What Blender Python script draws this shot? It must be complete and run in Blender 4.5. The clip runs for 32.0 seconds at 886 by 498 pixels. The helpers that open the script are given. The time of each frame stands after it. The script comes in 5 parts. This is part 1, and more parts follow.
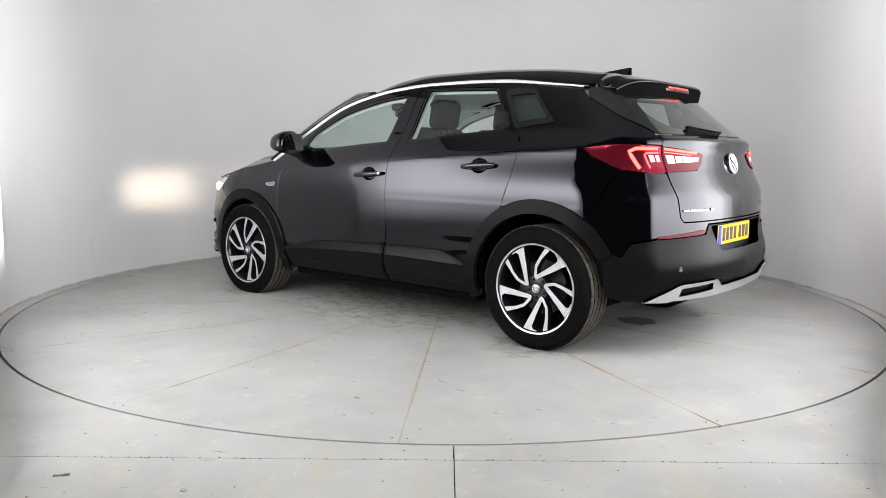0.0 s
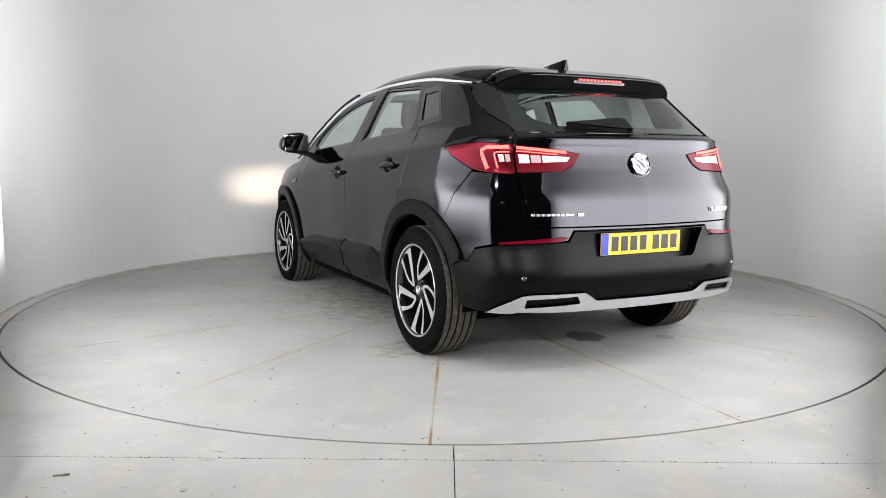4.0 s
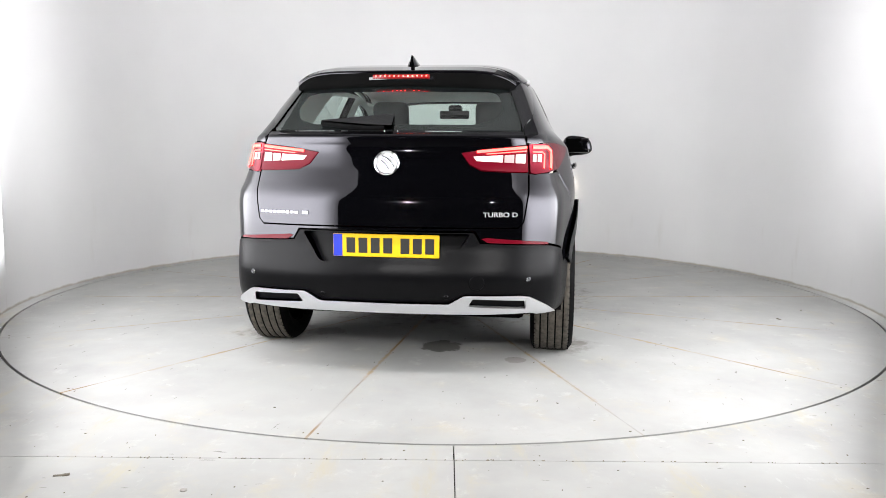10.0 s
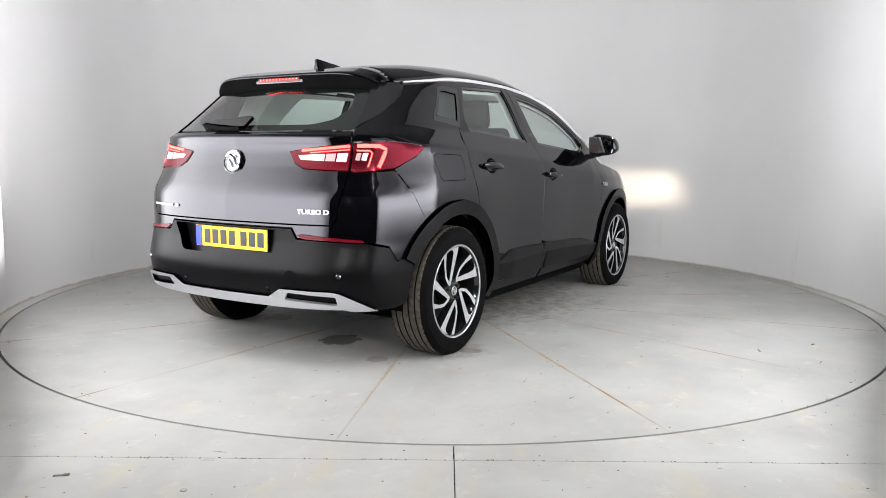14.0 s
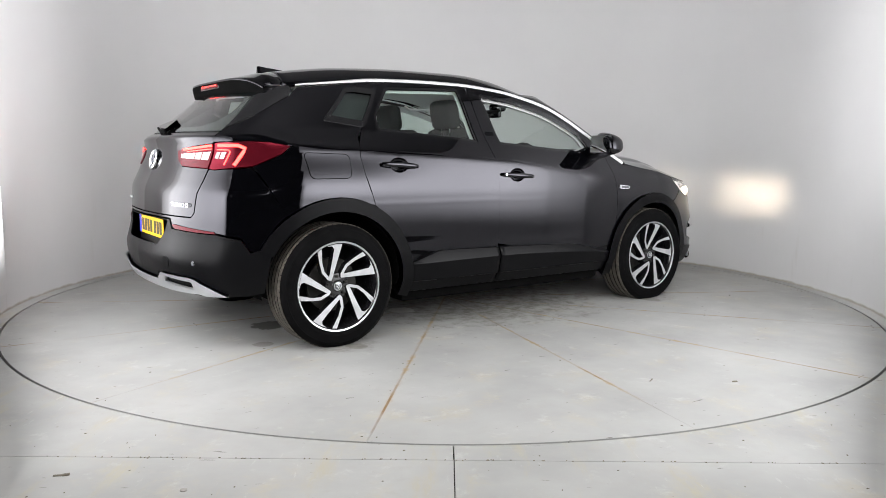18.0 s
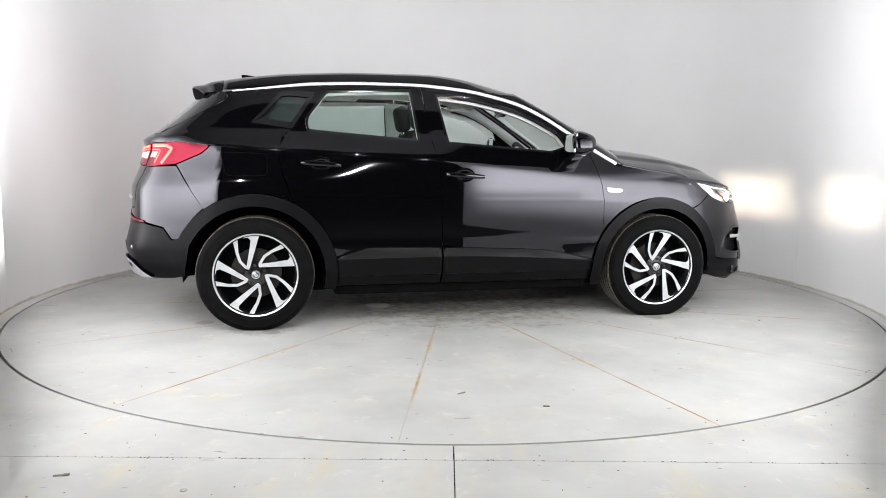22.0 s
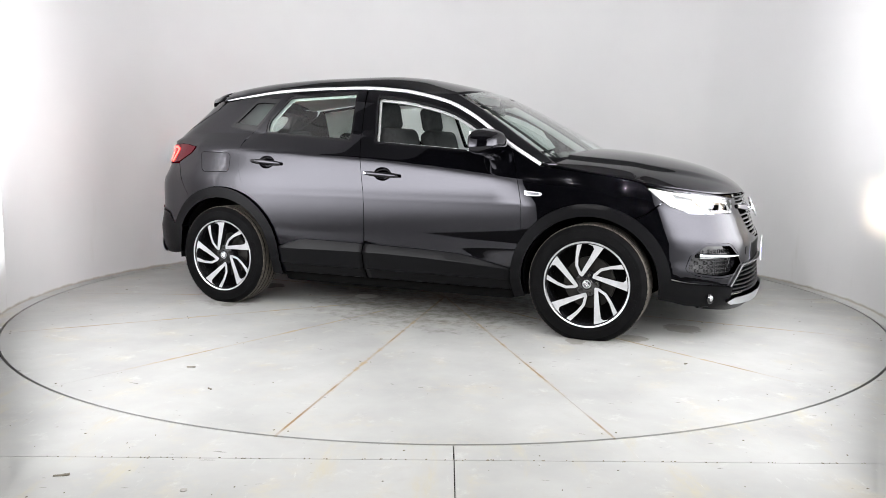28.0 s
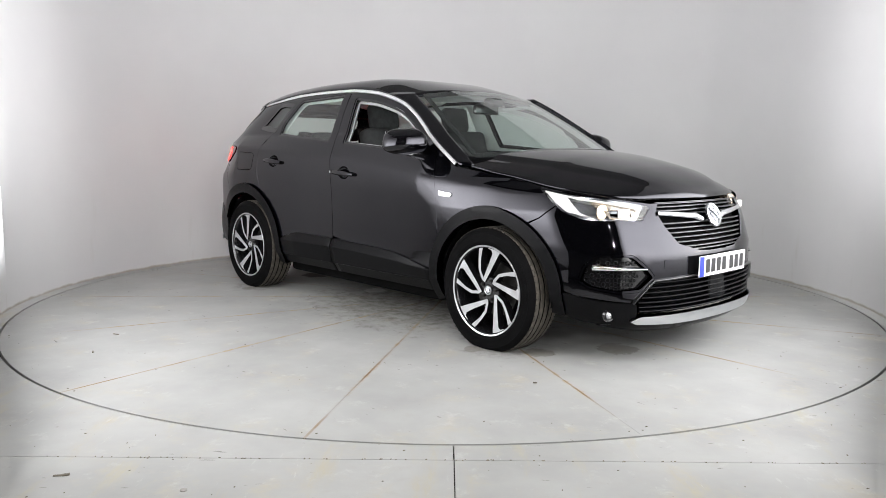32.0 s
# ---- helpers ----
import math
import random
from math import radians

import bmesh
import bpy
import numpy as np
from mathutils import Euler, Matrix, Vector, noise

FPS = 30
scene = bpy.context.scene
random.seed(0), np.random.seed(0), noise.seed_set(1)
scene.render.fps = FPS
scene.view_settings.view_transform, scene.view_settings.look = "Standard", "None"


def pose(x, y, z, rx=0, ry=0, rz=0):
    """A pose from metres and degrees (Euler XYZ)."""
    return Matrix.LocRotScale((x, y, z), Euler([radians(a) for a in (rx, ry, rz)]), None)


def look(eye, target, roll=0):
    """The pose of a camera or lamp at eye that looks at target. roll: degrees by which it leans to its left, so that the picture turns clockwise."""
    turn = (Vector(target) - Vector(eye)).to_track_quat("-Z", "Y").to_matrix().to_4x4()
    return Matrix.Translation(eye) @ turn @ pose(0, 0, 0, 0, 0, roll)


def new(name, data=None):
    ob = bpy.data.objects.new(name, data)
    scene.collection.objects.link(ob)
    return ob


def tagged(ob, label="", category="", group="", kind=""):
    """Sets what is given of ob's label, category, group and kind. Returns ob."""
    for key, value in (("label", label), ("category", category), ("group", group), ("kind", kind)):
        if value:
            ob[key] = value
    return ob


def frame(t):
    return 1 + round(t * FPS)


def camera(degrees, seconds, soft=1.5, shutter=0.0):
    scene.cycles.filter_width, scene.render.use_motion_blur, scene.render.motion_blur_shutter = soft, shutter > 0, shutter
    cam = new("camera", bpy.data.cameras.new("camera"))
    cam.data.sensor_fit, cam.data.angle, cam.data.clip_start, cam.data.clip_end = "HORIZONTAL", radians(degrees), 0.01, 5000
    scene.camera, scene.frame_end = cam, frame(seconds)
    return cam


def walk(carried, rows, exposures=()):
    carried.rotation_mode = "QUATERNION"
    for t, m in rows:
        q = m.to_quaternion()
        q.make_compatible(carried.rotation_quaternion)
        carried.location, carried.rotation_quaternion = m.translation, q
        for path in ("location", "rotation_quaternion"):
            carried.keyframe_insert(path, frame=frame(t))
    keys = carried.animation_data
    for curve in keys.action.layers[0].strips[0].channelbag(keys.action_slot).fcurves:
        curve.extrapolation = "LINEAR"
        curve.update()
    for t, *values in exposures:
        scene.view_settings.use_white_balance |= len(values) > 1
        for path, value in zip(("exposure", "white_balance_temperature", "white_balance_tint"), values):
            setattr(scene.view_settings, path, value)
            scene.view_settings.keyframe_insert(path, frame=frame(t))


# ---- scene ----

# camera: still, at the open side of the cove
cam = camera(60.9, 32.0, soft=0.55)
# the film camera's own exposure drifts with what turns before it
STOPS = [(0.0, -0.171), (3.0, -0.195), (6.0, -0.013), (7.0, 0.182), (9.0, 0.255), (11.0, 0.219), (12.0, 0.182), (13.0, 0.036), (15.0, -0.146), (19.0, -0.235), (21.0, -0.079), (22.0, 0.073), (23.0, 0.156), (28.0, 0.146), (29.0, -0.073), (30.0, -0.183), (32.0, -0.195)]
EYE = pose(0, -5.738, 1.103, 90 - 7.29, 0, 0.194) @ pose(0, 0, 0, 0, 0, 0.427)
walk(cam, [(0.0, EYE), (32.0, EYE)], STOPS)

COVE, DISC = 3.085, 2.98        # radius of the wall and of the turntable
WALL_TOP = 4.2
MOUTH = (1.373, -3.581)         # where the light panels end


def turn(t):
    """The turntable's angle in degrees."""
    return 140.61 - 5.8405 * t - 0.0002 * t * t


# ---------------------------------------------------------------- light
world = bpy.data.worlds.new("studio_dark")
world.use_nodes = True
world.node_tree.nodes["Background"].inputs[0].default_value = (0.5, 0.55, 0.62, 1)
world.node_tree.nodes["Background"].inputs[1].default_value = 0.0004
scene.world = world
scene.view_settings.exposure = 0.0


def area_lamp(name, m, sx, sy, watts, colour=(1, 1, 1)):
    data = bpy.data.lights.new(name, "AREA")
    data.shape, data.size, data.size_y, data.energy, data.color = "RECTANGLE", sx, sy, watts, colour
    ob = new(name, data)
    ob.matrix_world = m
    return tagged(ob, "bright lamp out of view that lights the cove", "lamp", kind="structure")


# light panels stand along the cove's straight sides, four floods hang over the mouth, two stand low beside the camera
def panel_glow():
    """A white diffuser whose light is given along its length by the mesh and fades towards floor and top."""
    m = bpy.data.materials.new("light_panel_diffuser")
    m.use_nodes = True
    n, l = m.node_tree.nodes, m.node_tree.links
    skin = n["Principled BSDF"]
    skin.inputs["Base Color"].default_value = (.75, .75, .755, 1)
    skin.inputs["Roughness"].default_value = .55
    x = n.new("ShaderNodeSeparateXYZ")
    l.new(n.new("ShaderNodeTexCoord").outputs["Object"], x.inputs[0])
    along = n.new("ShaderNodeAttribute")
    along.attribute_name = "glow"
    up, down, k1, k2 = (n.new(k) for k in ("ShaderNodeMapRange",) * 2 + ("ShaderNodeMath",) * 2)
    for node, vals in ((up, (2.5, 1.0, .0, 1)), (down, (.25, .80, .0, 1))):
        node.interpolation_type = "SMOOTHSTEP"
        for i, v in enumerate(vals):
            node.inputs[1 + i].default_value = v
        l.new(x.outputs["Z"], node.inputs[0])
    k1.operation = k2.operation = "MULTIPLY"
    l.new(up.outputs[0], k1.inputs[0])
    l.new(down.outputs[0], k1.inputs[1])
    l.new(k1.outputs[0], k2.inputs[0])
    l.new(along.outputs["Fac"], k2.inputs[1])
    skin.inputs["Emission Color"].default_value = (.98, .98, 1.005, 1)
    l.new(k2.outputs[0], skin.inputs["Emission Strength"])
    return m


DIFFUSER = panel_glow()
GLOW_AT, GLOW = (.3, .45, .75, 1.3, 1.75, 2.3, 2.8, 2.98, 3.12, 3.22), (5.6, 7.0, 8.4, 7.8, 8.0, 8.4, 8.2, 6.6, 2.2, .1)
SKIRT = .16                     # the light panels hang this high over the floor
for sgn in (-1, 1):
    ax, ay = sgn * 2.987, -.772
    ux, uy = sgn * MOUTH[0] - ax, MOUTH[1] - ay
    ln = math.hypot(ux, uy)
    verts, glow = [], []
    # a dimmer glowing lip, added to hide the washer's hot spot, then the long sheet
    foot = [(sgn * 3.02 * math.cos(radians(a)), 3.02 * math.sin(radians(a)), np.interp(-a, (16, 20), (1.6, 4.8))) for a in np.linspace(-16, -20, 6)]
    for s in np.linspace(.34, ln - .02, 60):
        foot.append((ax + ux / ln * s, ay + uy / ln * s, float(np.interp(s, GLOW_AT, GLOW))))
    for px, py, g in foot:
        verts += [(px, py, SKIRT), (px, py, 2.85)]
        glow += [g] * 2
    cnt = len(foot) - 1
    me = bpy.data.meshes.new("light_panel")
    me.from_pydata(verts, [], [(2 * i, 2 * i + 2, 2 * i + 3, 2 * i + 1) for i in range(cnt)])
    me.polygons.foreach_set("use_smooth", [True] * cnt)
    me.attributes.new("glow", "FLOAT", "POINT").data.foreach_set("value", glow)
    me.materials.append(DIFFUSER)
    tagged(new("light_panel", me), "tall white diffuser panel glowing along the cove's side", "light panel", kind="structure")
    # a tall strip, added out of view behind the lip, washes the end of the round wall
    area_lamp("wall_washer", look((sgn * 2.883, -1.010, 1.85), (sgn * 3.213, -.066, 1.85)), .03, 2.0, 36, (.995, .99, 1))
# the low pair is added as fill, out of view
for x, y, z, w in ((-1.25, -3.7, 3.3, 25), (1.25, -3.7, 3.2, 25), (-.55, -3.8, 3.5, 32), (.5, -3.75, 3.45, 32), (-.95, -5.25, 1.65, 42), (1.0, -5.3, 1.75, 42)):
    area_lamp("flood_lamp", look((x, y, z), (x, -3.1, 0) if abs(x) > 1.2 else (x * 1.6, 2.6, 2.3) if z > 2 else (x * 1.8, 3.0, 1.2)), 0.012, 0.012, w, (1.0, 0.985, 0.975))


# ---------------------------------------------------------------- materials
def material(name, base, rough=.5, metal=0.0, coat=0.0, vary=0.0, scale=8.0, bump=0.0, bump_scale=60.0, glow=None, strength=0.0, coat_rough=.03):
    m = bpy.data.materials.new(name)
    m.use_nodes = True
    n, l = m.node_tree.nodes, m.node_tree.links
    b = n["Principled BSDF"]
    b.inputs["Base Color"].default_value = (*base, 1)
    b.inputs["Roughness"].default_value = rough
    b.inputs["Metallic"].default_value = metal
    b.inputs["Coat Weight"].default_value = coat
    b.inputs["Coat Roughness"].default_value = coat_rough
    if glow:
        b.inputs["Emission Color"].default_value = (*glow, 1)
        b.inputs["Emission Strength"].default_value = strength
    if vary or bump:
        at = n.new("ShaderNodeTexCoord")
    if vary:
        t = n.new("ShaderNodeTexNoise")
        t.inputs["Scale"].default_value, t.inputs["Detail"].default_value = scale, 6
        l.new(at.outputs["Object"], t.inputs["Vector"])
        r = n.new("ShaderNodeMapRange")
        r.inputs["From Min"].default_value, r.inputs["From Max"].default_value = .3, .7
        r.inputs["To Min"].default_value, r.inputs["To Max"].default_value = 1 - vary, 1 + vary
        l.new(t.outputs["Fac"], r.inputs["Value"])
        mix = n.new("ShaderNodeVectorMath")
        mix.operation = "SCALE"
        mix.inputs[0].default_value = base
        l.new(r.outputs["Result"], mix.inputs["Scale"])
        l.new(mix.outputs["Vector"], b.inputs["Base Color"])
    if bump:
        t2 = n.new("ShaderNodeTexNoise")
        t2.inputs["Scale"].default_value, t2.inputs["Detail"].default_value = bump_scale, 4
        l.new(at.outputs["Object"], t2.inputs["Vector"])
        bm_ = n.new("ShaderNodeBump")
        bm_.inputs["Strength"].default_value, bm_.inputs["Distance"].default_value = bump, .002
        l.new(t2.outputs["Fac"], bm_.inputs["Height"])
        l.new(bm_.outputs["Normal"], b.inputs["Normal"])
    return m


def glass_material(name, tint, gloss_colour=(1, 1, 1)):
    m = bpy.data.materials.new(name)
    m.use_nodes = True
    n, l = m.node_tree.nodes, m.node_tree.links
    n.remove(n["Principled BSDF"])
    clear, gloss, mix, face = (n.new(k) for k in ("ShaderNodeBsdfTransparent", "ShaderNodeBsdfGlossy", "ShaderNodeMixShader", "ShaderNodeLayerWeight"))
    clear.inputs["Color"].default_value = (*tint, 1)
    gloss.inputs["Color"].default_value, gloss.inputs["Roughness"].default_value = (*gloss_colour, 1), .01
    face.inputs["Blend"].default_value = .5
    power, scaled, shift = (n.new("ShaderNodeMath") for k in range(3))
    power.operation, scaled.operation, shift.operation = "POWER", "MULTIPLY", "ADD"
    power.inputs[1].default_value, scaled.inputs[1].default_value, shift.inputs[1].default_value = 3.8, .90, .085
    l.new(face.outputs["Facing"], power.inputs[0])
    l.new(power.outputs[0], scaled.inputs[0])
    l.new(scaled.outputs[0], shift.inputs[0])
    l.new(shift.outputs[0], mix.inputs[0])
    l.new(clear.outputs[0], mix.inputs[1])
    l.new(gloss.outputs[0], mix.inputs[2])
    l.new(mix.outputs[0], n["Material Output"].inputs["Surface"])
    return m


PAINT = material("black_paint", (.0010, .0010, .0014), rough=.03)
PAINT.node_tree.nodes["Principled BSDF"].inputs["IOR"].default_value = 1.60
PAINT.node_tree.nodes["Principled BSDF"].inputs["Specular Tint"].default_value = (.92, .91, 1, 1)
GLOSS = material("gloss_black_plastic", (.008, .008, .009), rough=.12, coat=.6)
MATT = material("grey_black_plastic", (.0022, .0022, .0027), rough=.31, vary=.15, scale=20, bump=.12, bump_scale=900)
RUBBER = material("tyre_rubber", (.003, .003, .0032), rough=.72, vary=.35, scale=14, bump=.25, bump_scale=160)
MATT.node_tree.nodes["Principled BSDF"].inputs["Specular IOR Level"].default_value = .11
RUBBER.node_tree.nodes["Principled BSDF"].inputs["Specular IOR Level"].default_value = .045
DARK = material("underside_black", (.003, .003, .003), rough=.85, vary=.2, scale=6)
DARK.node_tree.nodes["Principled BSDF"].inputs["Specular IOR Level"].default_value = .02
CHROME = material("chrome", (.86, .87, .89), rough=.09, metal=1.0)
DARK_CHROME = material("dark_chrome", (.30, .31, .33), rough=.2, metal=1.0)
TREAD = material("dusty_tread", (.060, .052, .042), rough=.85, vary=.5, scale=40, bump=.3, bump_scale=300)
SATIN = material("satin_silver", (.60, .61, .63), rough=.31, metal=.88)
STRIP = material("bright_window_strip", (.82, .82, .84), rough=.36, metal=.55)
ALLOY = material("machined_alloy", (.60, .61, .63), rough=.30, metal=.7, vary=.10, scale=25)
DISC_IRON = material("brake_iron", (.028, .027, .025), rough=.5, metal=.8, vary=.25, scale=18)
CLOTH = material("dark_seat_cloth", (.024, .025, .026), rough=.9, vary=.3, scale=30, bump=.4, bump_scale=400)
LINING = material("pale_roof_lining", (.88, .89, .88), rough=.95, vary=.05, scale=12)
SEAL = material("pale_window_seal", (.40, .41, .41), rough=.8, vary=.06, scale=20)
DASH = material("dark_dashboard", (.035, .036, .037), rough=.6, bump=.2, bump_scale=500)
GLASS = glass_material("window_glass", (.82, .915, .875))
PRIVACY = glass_material("dark_window_glass", (.16, .185, .18))
CLEAR = glass_material("clear_lamp_cover", (.95, .95, .95))
YELLOW = material("yellow_plate", (.80, .46, .005), rough=.35, vary=.05, scale=10)
WHITE_PLATE = material("white_plate", (.80, .80, .80), rough=.35, vary=.04, scale=10)
BLUE = material("blue_band", (.012, .03, .42), rough=.4)
INK = material("plate_black", (.012, .012, .012), rough=.45)
LED_RED = material("red_light_bar", (.6, .05, .02), glow=(1.0, .021, .019), strength=17)
# faint glow put in; it brightens the bumper's plain reflectors as well as lamps
DEEP_RED = material("lit_red_reflector", (.07, .002, .007), rough=.2, coat=.10, glow=(1, .010, .05), strength=.07)
DEEP_RED.node_tree.nodes["Principled BSDF"].inputs["Specular IOR Level"].default_value = .12
SMOKED_RED = material("dark_red_lens", (.13, .007, .017), rough=.2, metal=.85, coat=.06, glow=(1, .010, .05), strength=.022)
LED_WHITE = material("white_light_bar", (.6, .6, .6), glow=(1, .97, .92), strength=.42)
BULB = material("headlamp_bulb", (.9, .85, .7), glow=(1.0, .80, .55), strength=4)
FILAMENT = material("lamp_filament", (.9, .85, .7), glow=(1.0, .84, .64), strength=230000)


def math_node(n, l, op, *ins):
    k = n.new("ShaderNodeMath")
    k.operation = op
    for i, v in enumerate(ins):
        if isinstance(v, (int, float)):
            k.inputs[i].default_value = v
        else:
            l.new(v, k.inputs[i])
    return k.outputs[0]


def stain_or_shade(n, l, colour, mask, tone):
    """Mixes a tone of dirt, wear or painted shade over a colour by a mask."""
    k = n.new("ShaderNodeMix")
    k.data_type = "RGBA"
    l.new(mask, k.inputs["Factor"])
    l.new(colour, k.inputs["A"])
    k.inputs["B"].default_value = (*tone, 1)
    return k.outputs["Result"]


def noise_value(n, l, vec, scale, detail=5, rough=.55):
    t = n.new("ShaderNodeTexNoise")
    t.inputs["Scale"].default_value, t.inputs["Detail"].default_value, t.inputs["Roughness"].default_value = scale, detail, rough
    l.new(vec, t.inputs["Vector"])
    return t.outputs["Fac"]


def step_mask(n, l, value, lo, hi):
    r = n.new("ShaderNodeMapRange")
    r.interpolation_type = "SMOOTHSTEP"
    r.inputs["From Min"].default_value, r.inputs["From Max"].default_value = lo, hi
    l.new(value, r.inputs["Value"])
    return r.outputs["Result"]


def floor_material(name, seams):
    """Worn pale grey paint on steel: scuffs, dirt specks, and on the turntable rust along the seams, dark spots, and
    dirt with painted shade under the car.
    """
    m = material(name, (.62, .62, .60), rough=.45, bump=.12, bump_scale=22)
    n, l = m.node_tree.nodes, m.node_tree.links
    b = n["Principled BSDF"]
    at = n.new("ShaderNodeTexCoord").outputs["Object"]
    r = n.new("ShaderNodeValToRGB")
    r.color_ramp.elements[0].position, r.color_ramp.elements[0].color = .3, (.284, .286, .277, 1)
    r.color_ramp.elements[1].position, r.color_ramp.elements[1].color = .7, (.371, .374, .362, 1)
    l.new(noise_value(n, l, at, 1.7), r.inputs["Fac"])
    c = r.outputs["Color"]
    # warm grubby patches
    c = stain_or_shade(n, l, c, math_node(n, l, "MULTIPLY", step_mask(n, l, noise_value(n, l, at, 3.1, 10, .72), .52, .72), .6), (.39, .355, .27))
    # fine mottling of worn paint
    c = stain_or_shade(n, l, c, math_node(n, l, "MULTIPLY", step_mask(n, l, noise_value(n, l, at, 11, 9, .75), .50, .70), .7), (.33, .325, .305))
    c = stain_or_shade(n, l, c, math_node(n, l, "MULTIPLY", step_mask(n, l, noise_value(n, l, at, 6.3, 8, .7), .56, .72), .3), (.54, .54, .525))
    # fine dark specks and scrapes
    stretch = n.new("ShaderNodeMapping")
    stretch.inputs["Scale"].default_value = (9, 34, 9)
    stretch.inputs["Rotation"].default_value = (0, 0, .5)
    l.new(at, stretch.inputs["Vector"])
    c = stain_or_shade(n, l, c, math_node(n, l, "MULTIPLY", step_mask(n, l, noise_value(n, l, stretch.outputs["Vector"], 1.0, 3), .695, .74), .8), (.12, .11, .10))
    c = stain_or_shade(n, l, c, math_node(n, l, "MULTIPLY", step_mask(n, l, noise_value(n, l, at, 26, 2), .745, .79), .8), (.16, .13, .10))
    if not seams:
        # tan runs and worn streaks on the plates before the turntable
        drag = n.new("ShaderNodeMapping")
        drag.inputs["Scale"].default_value = (7, 1.6, 1)
        l.new(at, drag.inputs["Vector"])
        c = stain_or_shade(n, l, c, math_node(n, l, "MULTIPLY", step_mask(n, l, noise_value(n, l, drag.outputs["Vector"], 1.1, 7, .65), .52, .74), .65), (.37, .335, .235))
        c = stain_or_shade(n, l, c, math_node(n, l, "MULTIPLY", step_mask(n, l, noise_value(n, l, drag.outputs["Vector"], 3.7, 8, .7), .60, .72), .4), (.50, .50, .49))
    if seams:
        x = n.new("ShaderNodeSeparateXYZ")
        l.new(at, x.inputs[0])
        ang = math_node(n, l, "ARCTAN2", x.outputs["Y"], x.outputs["X"])
        ang = math_node(n, l, "SUBTRACT", ang, radians(280.3))
        w = radians(360 / 14)
        ang = math_node(n, l, "FLOORED_MODULO", ang, w)
        ang = math_node(n, l, "MINIMUM", ang, math_node(n, l, "SUBTRACT", w, ang))
        rad = n.new("ShaderNodeVectorMath")
        rad.operation = "LENGTH"
        l.new(at, rad.inputs[0])
        dist = math_node(n, l, "MULTIPLY", ang, rad.outputs["Value"])
        wob = noise_value(n, l, at, 14, 6, .7)
        near = math_node(n, l, "SUBTRACT", math_node(n, l, "MULTIPLY", wob, .060), dist)
        c = stain_or_shade(n, l, c, math_node(n, l, "MULTIPLY", step_mask(n, l, near, .012, .032), math_node(n, l, "MULTIPLY", step_mask(n, l, rad.outputs["Value"], 2.9, 2.1), math_node(n, l, "ADD", .35, math_node(n, l, "MULTIPLY", step_mask(n, l, noise_value(n, l, at, 4.5, 4), .40, .62), .6)))), (.31, .23, .115))
        long = noise_value(n, l, at, 1.6, 3)
        near = math_node(n, l, "MULTIPLY", step_mask(n, l, dist, .009, .003), step_mask(n, l, long, .47, .66))
        c = stain_or_shade(n, l, c, near, (.22, .14, .06))
        # the large pools under car and tyres mix oily dirt with painted shade
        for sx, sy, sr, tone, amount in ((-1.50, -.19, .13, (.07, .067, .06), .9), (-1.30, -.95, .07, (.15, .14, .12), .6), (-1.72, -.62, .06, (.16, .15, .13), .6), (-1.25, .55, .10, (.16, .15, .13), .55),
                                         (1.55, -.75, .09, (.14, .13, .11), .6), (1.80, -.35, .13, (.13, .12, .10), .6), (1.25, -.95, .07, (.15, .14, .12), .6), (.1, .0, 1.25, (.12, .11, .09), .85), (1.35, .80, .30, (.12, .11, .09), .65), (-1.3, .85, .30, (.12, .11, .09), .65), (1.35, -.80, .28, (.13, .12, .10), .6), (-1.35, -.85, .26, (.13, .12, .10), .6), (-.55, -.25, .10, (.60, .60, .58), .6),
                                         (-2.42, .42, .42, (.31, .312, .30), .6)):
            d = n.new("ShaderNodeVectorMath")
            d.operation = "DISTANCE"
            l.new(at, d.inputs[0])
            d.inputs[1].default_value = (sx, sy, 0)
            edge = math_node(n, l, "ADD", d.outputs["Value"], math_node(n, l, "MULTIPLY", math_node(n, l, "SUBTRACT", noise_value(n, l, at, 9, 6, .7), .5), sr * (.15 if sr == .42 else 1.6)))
            # noise breaks up the large pools of dirt and painted shade
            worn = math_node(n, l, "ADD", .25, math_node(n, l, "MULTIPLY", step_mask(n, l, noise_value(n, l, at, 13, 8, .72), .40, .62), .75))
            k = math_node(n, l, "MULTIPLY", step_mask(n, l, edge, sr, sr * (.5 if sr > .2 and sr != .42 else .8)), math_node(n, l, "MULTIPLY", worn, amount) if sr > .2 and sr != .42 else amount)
            c = stain_or_shade(n, l, c, k, tone)
    l.new(c, b.inputs["Base Color"])
    rr = n.new("ShaderNodeMapRange")
    rr.inputs["To Min"].default_value, rr.inputs["To Max"].default_value = .48, .72
    b.inputs["Specular IOR Level"].default_value = .36
    l.new(noise_value(n, l, at, 5, 6), rr.inputs["Value"])
    l.new(rr.outputs["Result"], b.inputs["Roughness"])
    return m


